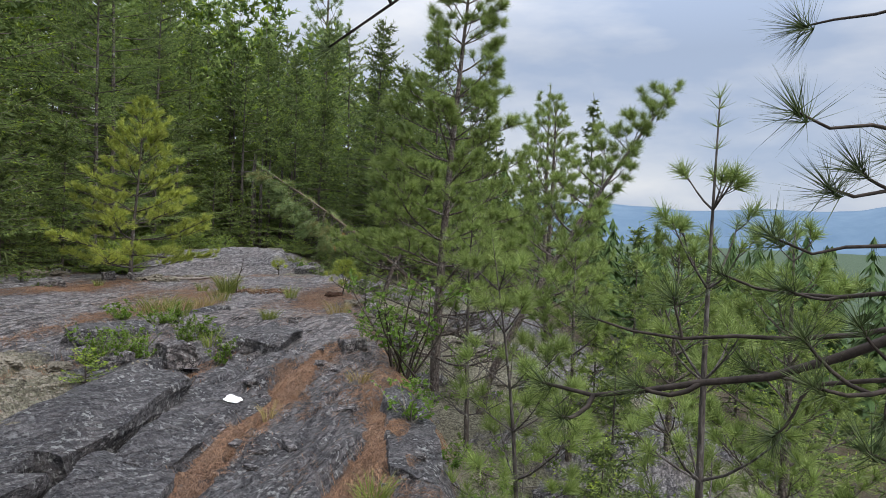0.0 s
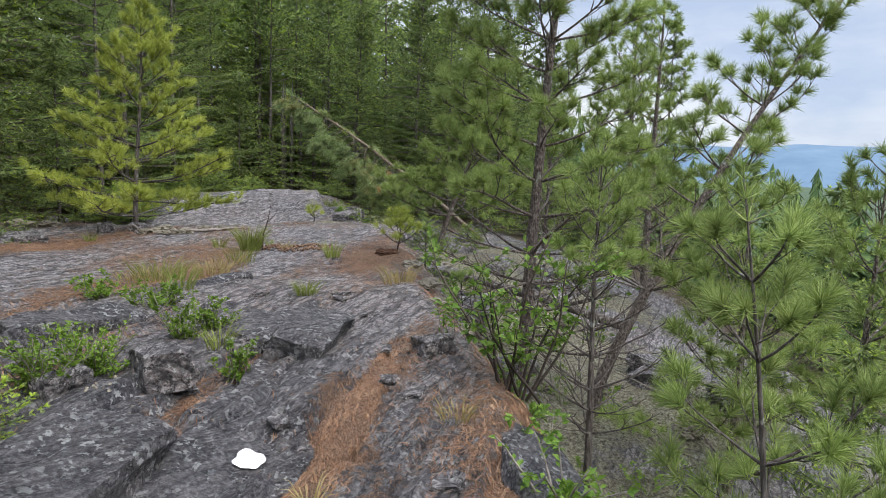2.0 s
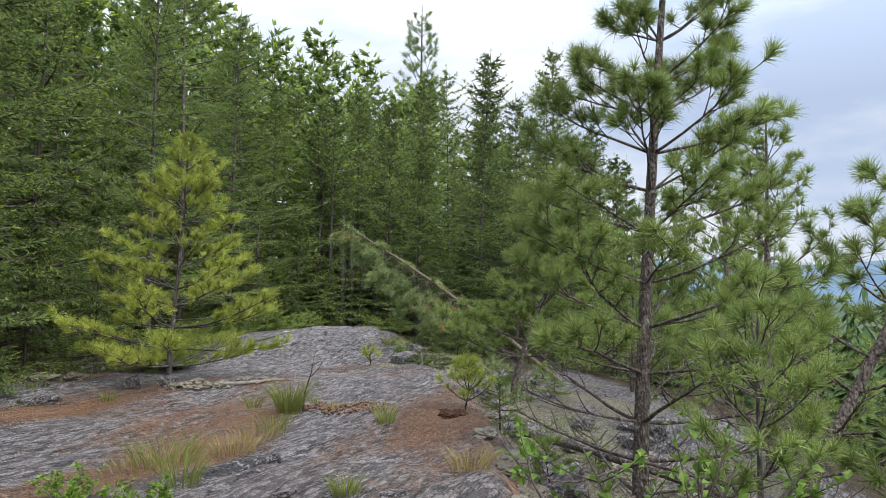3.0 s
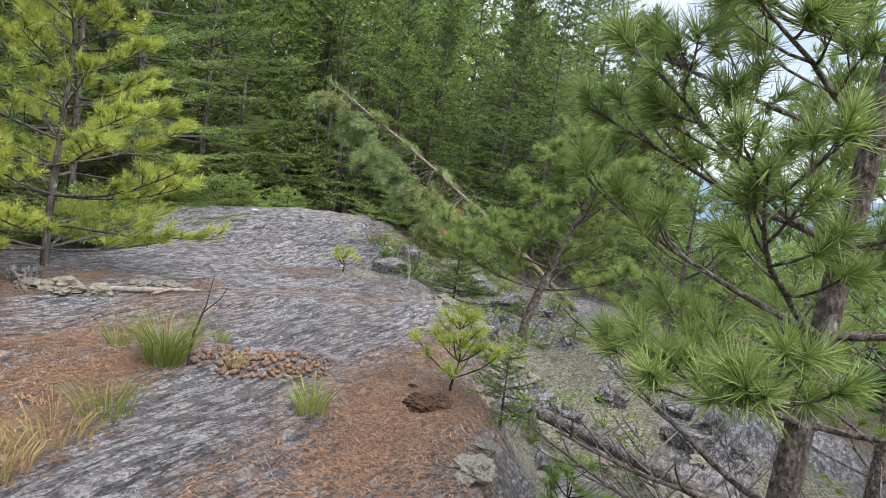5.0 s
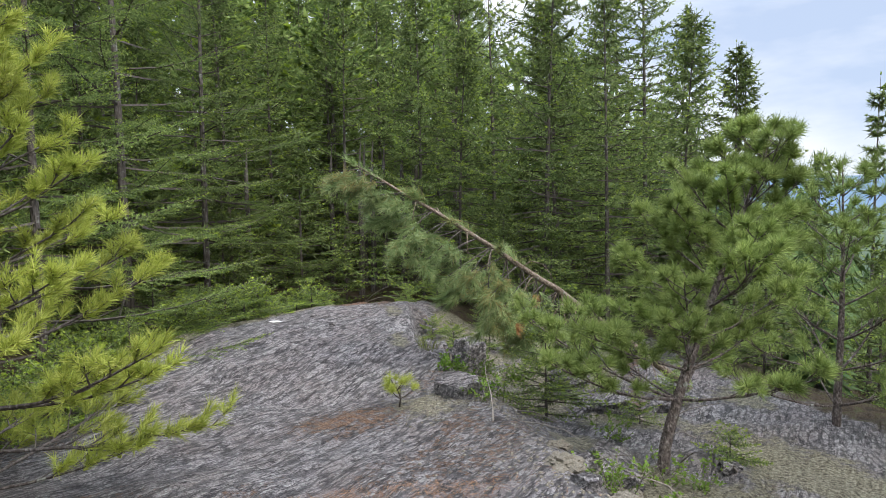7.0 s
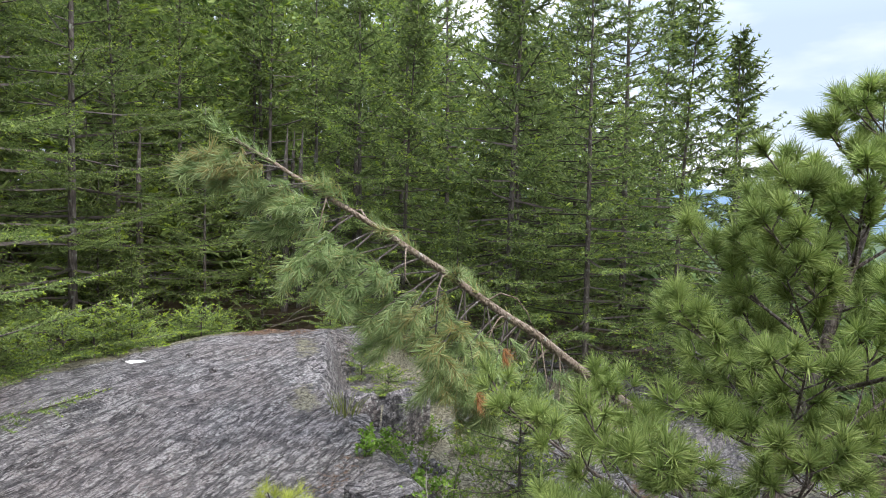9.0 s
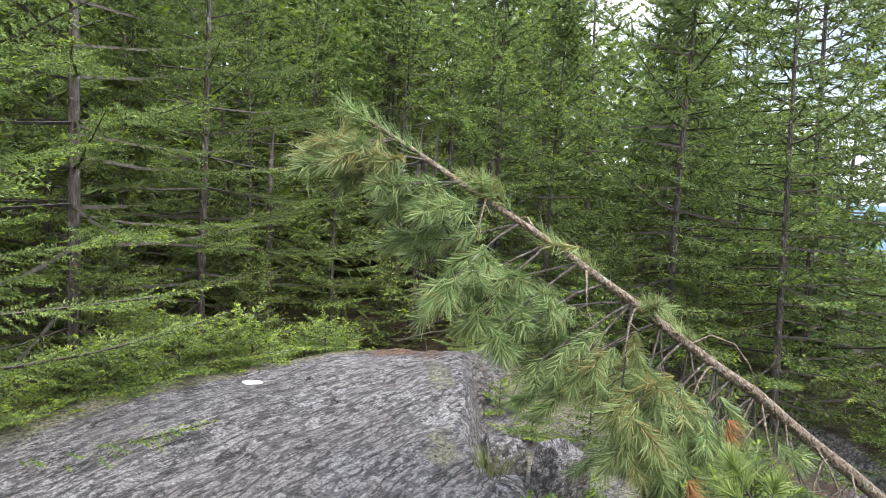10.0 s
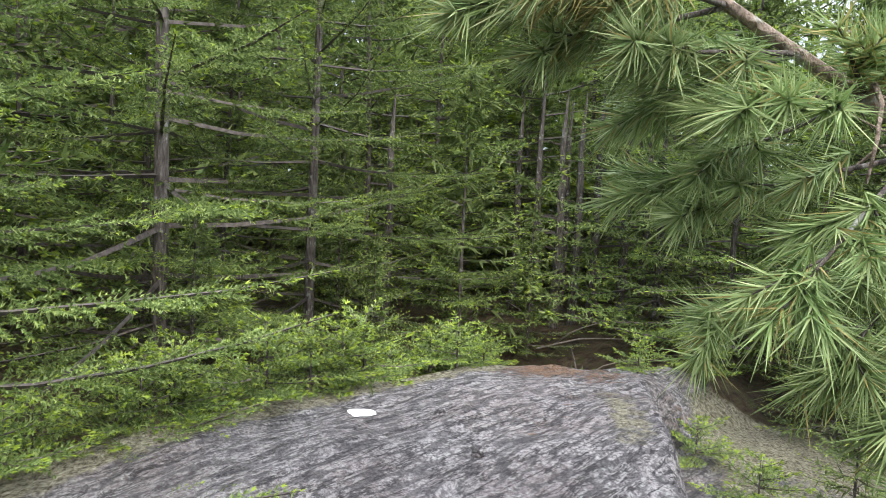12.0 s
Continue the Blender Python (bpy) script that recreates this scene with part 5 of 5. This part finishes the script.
# stones
STONES = "loose stones on the ledge"
for k, (x, y, sx, sy, sz, tz) in enumerate(((-0.42, 5.75, 0.26, 0.30, 0.20, 20), (-1.5, 10.85, 0.16, 0.18, 0.14, 10), (-1.15, 10.9, 0.18, 0.14, 0.13, 60), (0.0, 6.05, 0.20, 0.12, 0.10, 30),
                                            (0.22, 6.05, 0.14, 0.12, 0.10, 80), (-0.85, 5.6, 0.22, 0.14, 0.12, 40), (0.28, 4.05, 0.16, 0.05, 0.03, 100), (1.05, 5.75, 0.2, 0.16, 0.13, 10),
                                            (0.72, 5.45, 0.10, 0.08, 0.05, 15), (0.7, 15.9, 0.06, 0.05, 0.05, 15), (0.12, 4.0, 0.05, 0.05, 0.03, 0), (0.45, 16.4, 0.05, 0.04, 0.035, 70),
                                            (1.98, 16.1, 0.3, 0.35, 0.36, 5), (2.35, 15.7, 0.3, 0.3, 0.5, 30), (0.55, 18.6, 0.34, 0.26, 0.14, 10), (0.95, 18.9, 0.3, 0.2, 0.14, 70),
                                            (-1.5, 23.3, 1.3, 0.9, 0.5, 20), (-2.1, 10.1, 0.3, 0.2, 0.08, 20))):
    ob = tagged(new("stone", block(rng, (sx, sy, sz))), "angular grey lichened stone lying on the bedrock", "stone", STONES)
    ob.data.materials.append(M_STONE)
    ob.matrix_basis = pose(x, y, ground_at(x, y) + sz * 0.28, rng.uniform(-8, 8), rng.uniform(-8, 8), tz)
BOULDERS = "pale boulders below the ledge"
for k in range(44):
    x, y = rng.uniform(1.8, 4.4), rng.uniform(3.2, 15.6)
    s = rng.uniform(0.10, 0.34)
    ob = tagged(new("boulder", block(rng, (s * 1.3, s, s * 0.75), 0.25)), "pale grey boulder crusted with lichen below the ledge", "stone", BOULDERS)
    ob.data.materials.append(M_STONE)
    ob.matrix_basis = pose(x, y, ground_at(x, y) + s * 0.15, rng.uniform(-20, 20), rng.uniform(-20, 20), rng.uniform(0, 180))
CUSHION = "cushions of pale lichen"
spots = [(-0.85, 10.75, 0.16), (-0.62, 10.8, 0.12), (-1.05, 10.8, 0.12), (-0.4, 11.05, 0.1), (-0.2, 11.1, 0.12), (-2.6, 11.6, 0.2), (-2.3, 11.7, 0.16), (1.62, 8.35, 0.12), (1.7, 8.0, 0.13),
         (1.8, 8.3, 0.1), (1.55, 7.7, 0.12), (1.6, 7.35, 0.11), (1.75, 8.7, 0.09), (1.45, 7.0, 0.09), (1.9, 8.0, 0.12), (1.85, 7.5, 0.14), (2.1, 9.9, 0.12)]
for k in range(40):
    spots.append((rng.uniform(1.95, 4.0), rng.uniform(3.0, 12.5), rng.uniform(0.06, 0.15)))
for k in range(16):
    spots.append((rng.uniform(-2.4, -1.2), rng.uniform(4.1, 5.7), rng.uniform(0.06, 0.13)))
for x, y, s in spots:
    ob = tagged(new("lichen_cushion", cushion(rng, s * 0.8)), "pale grey-green cushion of reindeer lichen on rock", "lichen", CUSHION)
    ob.data.materials.append(M_LICHEN)
    ob.matrix_basis = pose(x, y, ground_at(x, y) + s * 0.08, 0, 0, rng.uniform(0, 360))



def lichen_carpet():
    """Small rounded tufts of reindeer lichen, too many to count, on the pale patches."""
    rng = np.random.default_rng(311)
    oct_v = np.array([(1, 0, 0), (0, 1, 0), (-1, 0, 0), (0, -1, 0), (0.5, 0.5, 0.7), (-0.5, 0.5, 0.75), (-0.5, -0.5, 0.7), (0.5, -0.5, 0.75), (0, 0, 1.0)], float)
    oct_f = np.array([(0, 1, 4), (1, 2, 5), (2, 3, 6), (3, 0, 7), (4, 1, 5), (5, 2, 6), (6, 3, 7), (7, 0, 4), (4, 5, 8), (5, 6, 8), (6, 7, 8), (7, 4, 8)])
    spots = []
    for cx, cy, rx, ry, count in ((-1.75, 4.9, 0.8, 0.95, 5200), (2.1, 6.6, 0.5, 2.6, 1500), (2.2, 10.5, 0.55, 2.6, 1500), (1.9, 13.4, 0.55, 0.5, 700)):
        spots.append(np.stack([rng.normal(cx, rx * 0.6, count), rng.normal(cy, ry * 0.6, count)], 1))
    p = np.concatenate(spots)
    p = p[vnoise(p[:, 0] * 2.2, p[:, 1] * 2.2, 51) + 0.5 * vnoise(p[:, 0] * 6, p[:, 1] * 6, 52) > -0.25]
    n = len(p)
    r = rng.uniform(0.005, 0.014, n)
    c = np.stack([p[:, 0], p[:, 1], height(p[:, 0], p[:, 1]) - r * 0.2], 1)
    v = c[:, None, :] + oct_v[None] * r[:, None, None] * rng.uniform(0.7, 1.25, (n, 9, 1))
    f = (oct_f[None] + 9 * np.arange(n)[:, None, None]).reshape(-1, 3)
    return tagged(new("lichen_carpet", mesh_of("lichen_carpet", v.reshape(-1, 3), f, [M_LICHEN])), "pale knobbly reindeer lichen spread over bedrock", "lichen", kind="stuff")


lichen_carpet()

# trail blazes painted on the rock


def blaze(x, y, w, h, turn, seed):
    rng = np.random.default_rng(seed)
    n, ring, v, f = 28, 6, [], []
    c, s = math.cos(radians(turn)), math.sin(radians(turn))
    for j in range(ring + 1):
        for k in range(n):
            a = 2 * math.pi * k / n
            q = (abs(math.cos(a)) ** 4 + abs(math.sin(a)) ** 4) ** -0.25 * (1 + 0.08 * math.sin(3 * a + seed) + 0.05 * math.sin(7 * a)) * max(j, 0.01) / ring
            dx, dy = q * math.cos(a) * w / 2, q * math.sin(a) * h / 2
            px, py = x + dx * c - dy * s, y + dx * s + dy * c
            v.append((px - x, py - y, ground_at(px, py) + 0.006))
            if j:
                i = (j - 1) * n + k
                f.append((i, (j - 1) * n + (k + 1) % n, j * n + (k + 1) % n, j * n + k))
    ob = tagged(new("trail_blaze", mesh_of("trail_blaze", np.array(v), f, [M_PAINT], soft=True)), "white painted trail blaze worn onto grey rock", "trail marker", "trail blazes")
    ob.location = (x, y, 0)
    return ob


from mathutils.bvhtree import BVHTree
blaze_rock = BVHTree.FromPolygons([blaze_slab.matrix_basis @ v.co for v in blaze_slab.data.vertices], [tuple(p.vertices) for p in blaze_slab.data.polygons])
b = blaze(-0.01, 4.93, 0.115, 0.135, -25, 1)
for v in b.data.vertices:
    px, py = v.co.x + b.location.x, v.co.y + b.location.y
    hit = blaze_rock.ray_cast(Vector((px, py, 3.0)), Vector((0, 0, -1)))[0]
    v.co.z = max(ground_at(px, py), hit.z if hit else -1.0) + 0.012 - b.location.z
blaze(0.0, 16.37, 0.13, 0.16, -60, 2)

# cones, heaped by an animal beside the tuft


def cone_mesh(seed):
    bm = bmesh.new()
    bmesh.ops.create_icosphere(bm, subdivisions=2, radius=1.0)
    for v in bm.verts:
        k = 1 + 0.16 * math.sin(9 * math.atan2(v.co.y, v.co.x) + 8 * v.co.z)
        v.co = Vector((v.co.x * 0.012 * k, v.co.y * 0.012 * k, v.co.z * 0.018))
    me = bpy.data.meshes.new("cone")
    bm.to_mesh(me)
    bm.free()
    me.materials.append(M_CONE)
    return me


cm = cone_mesh(0)
for k in range(220):
    a, r = rng.uniform(0, 6.28), math.sqrt(rng.random())
    x, y = 0.62 + 0.34 * r * math.cos(a) + 0.05 * rng.normal(), 9.55 + 0.30 * r * math.sin(a)
    ob = tagged(new("pine_cone", cm), "small brown pine cone in a heap on rock", "pine cone", "heap of cones")
    ob.matrix_basis = pose(x, y, ground_at(x, y) + 0.013 + 0.012 * max(0, 1 - r * 1.4), rng.uniform(40, 140), rng.uniform(0, 180), rng.uniform(0, 360))
for x, y, s in ((1.48, 9.05, 0.10), (1.60, 9.10, 0.08), (1.50, 9.38, 0.03), (0.55, 2.85, 0.07), (0.62, 2.92, 0.06)):
    ob = tagged(new("duff_clod", cushion(rng, s * 0.8)), "dark heap of crumbled duff on the litter", "duff clod", "duff clods")
    ob.data.materials.append(M_DUFF)
    ob.matrix_basis = pose(x, y, ground_at(x, y) + s * 0.15)


def fallen_needles():
    rng = np.random.default_rng(301)
    n = 170000
    x, y = rng.uniform(-2.2, 2.2, n), rng.uniform(2.2, 11.5, n)
    saw, q, s = ledge(x, y)
    near = np.exp(-((x + 0.3) / 1.7) ** 4 - ((y - 4.5) / 2.2) ** 4)
    lit = 0.34 + 0.45 * fbm(q * 1.5, s * 0.42, 21, 4) + near * (0.8 * smooth(0.42, 0.16, saw) - 0.32)
    lit = lit + 0.42 * np.exp(-((x + 1.3) / 1.3) ** 2 - (y - 9.6) ** 2) + 0.55 * np.exp(-((x - 1.55) / 0.55) ** 2 - (y - 8.6) ** 2)
    keep = rng.random(n) < np.clip((lit - 0.25) * 1.6, 0.02, 1)
    x, y = x[keep], y[keep]
    n = len(x)
    a = rng.uniform(0, 6.283, n)
    ln = rng.uniform(0.03, 0.075, n)
    dx, dy = np.cos(a) * ln, np.sin(a) * ln
    z0, z1 = height(x, y) + 0.004, height(x + dx, y + dy) + rng.uniform(0.003, 0.014, n)
    w = 0.0022
    p, t = np.stack([x, y, z0], 1), np.stack([x + dx, y + dy, z1], 1)
    sd = np.stack([-np.sin(a) * w, np.cos(a) * w, np.zeros(n)], 1)
    tri = np.stack([p - sd, p + sd, t], 1)
    return tagged(new("needle_litter", tri_mesh("needle_litter", tri, [M_FALLEN])), "orange fallen pine needles strewn over the ledge", "litter", kind="stuff")


fallen_needles()
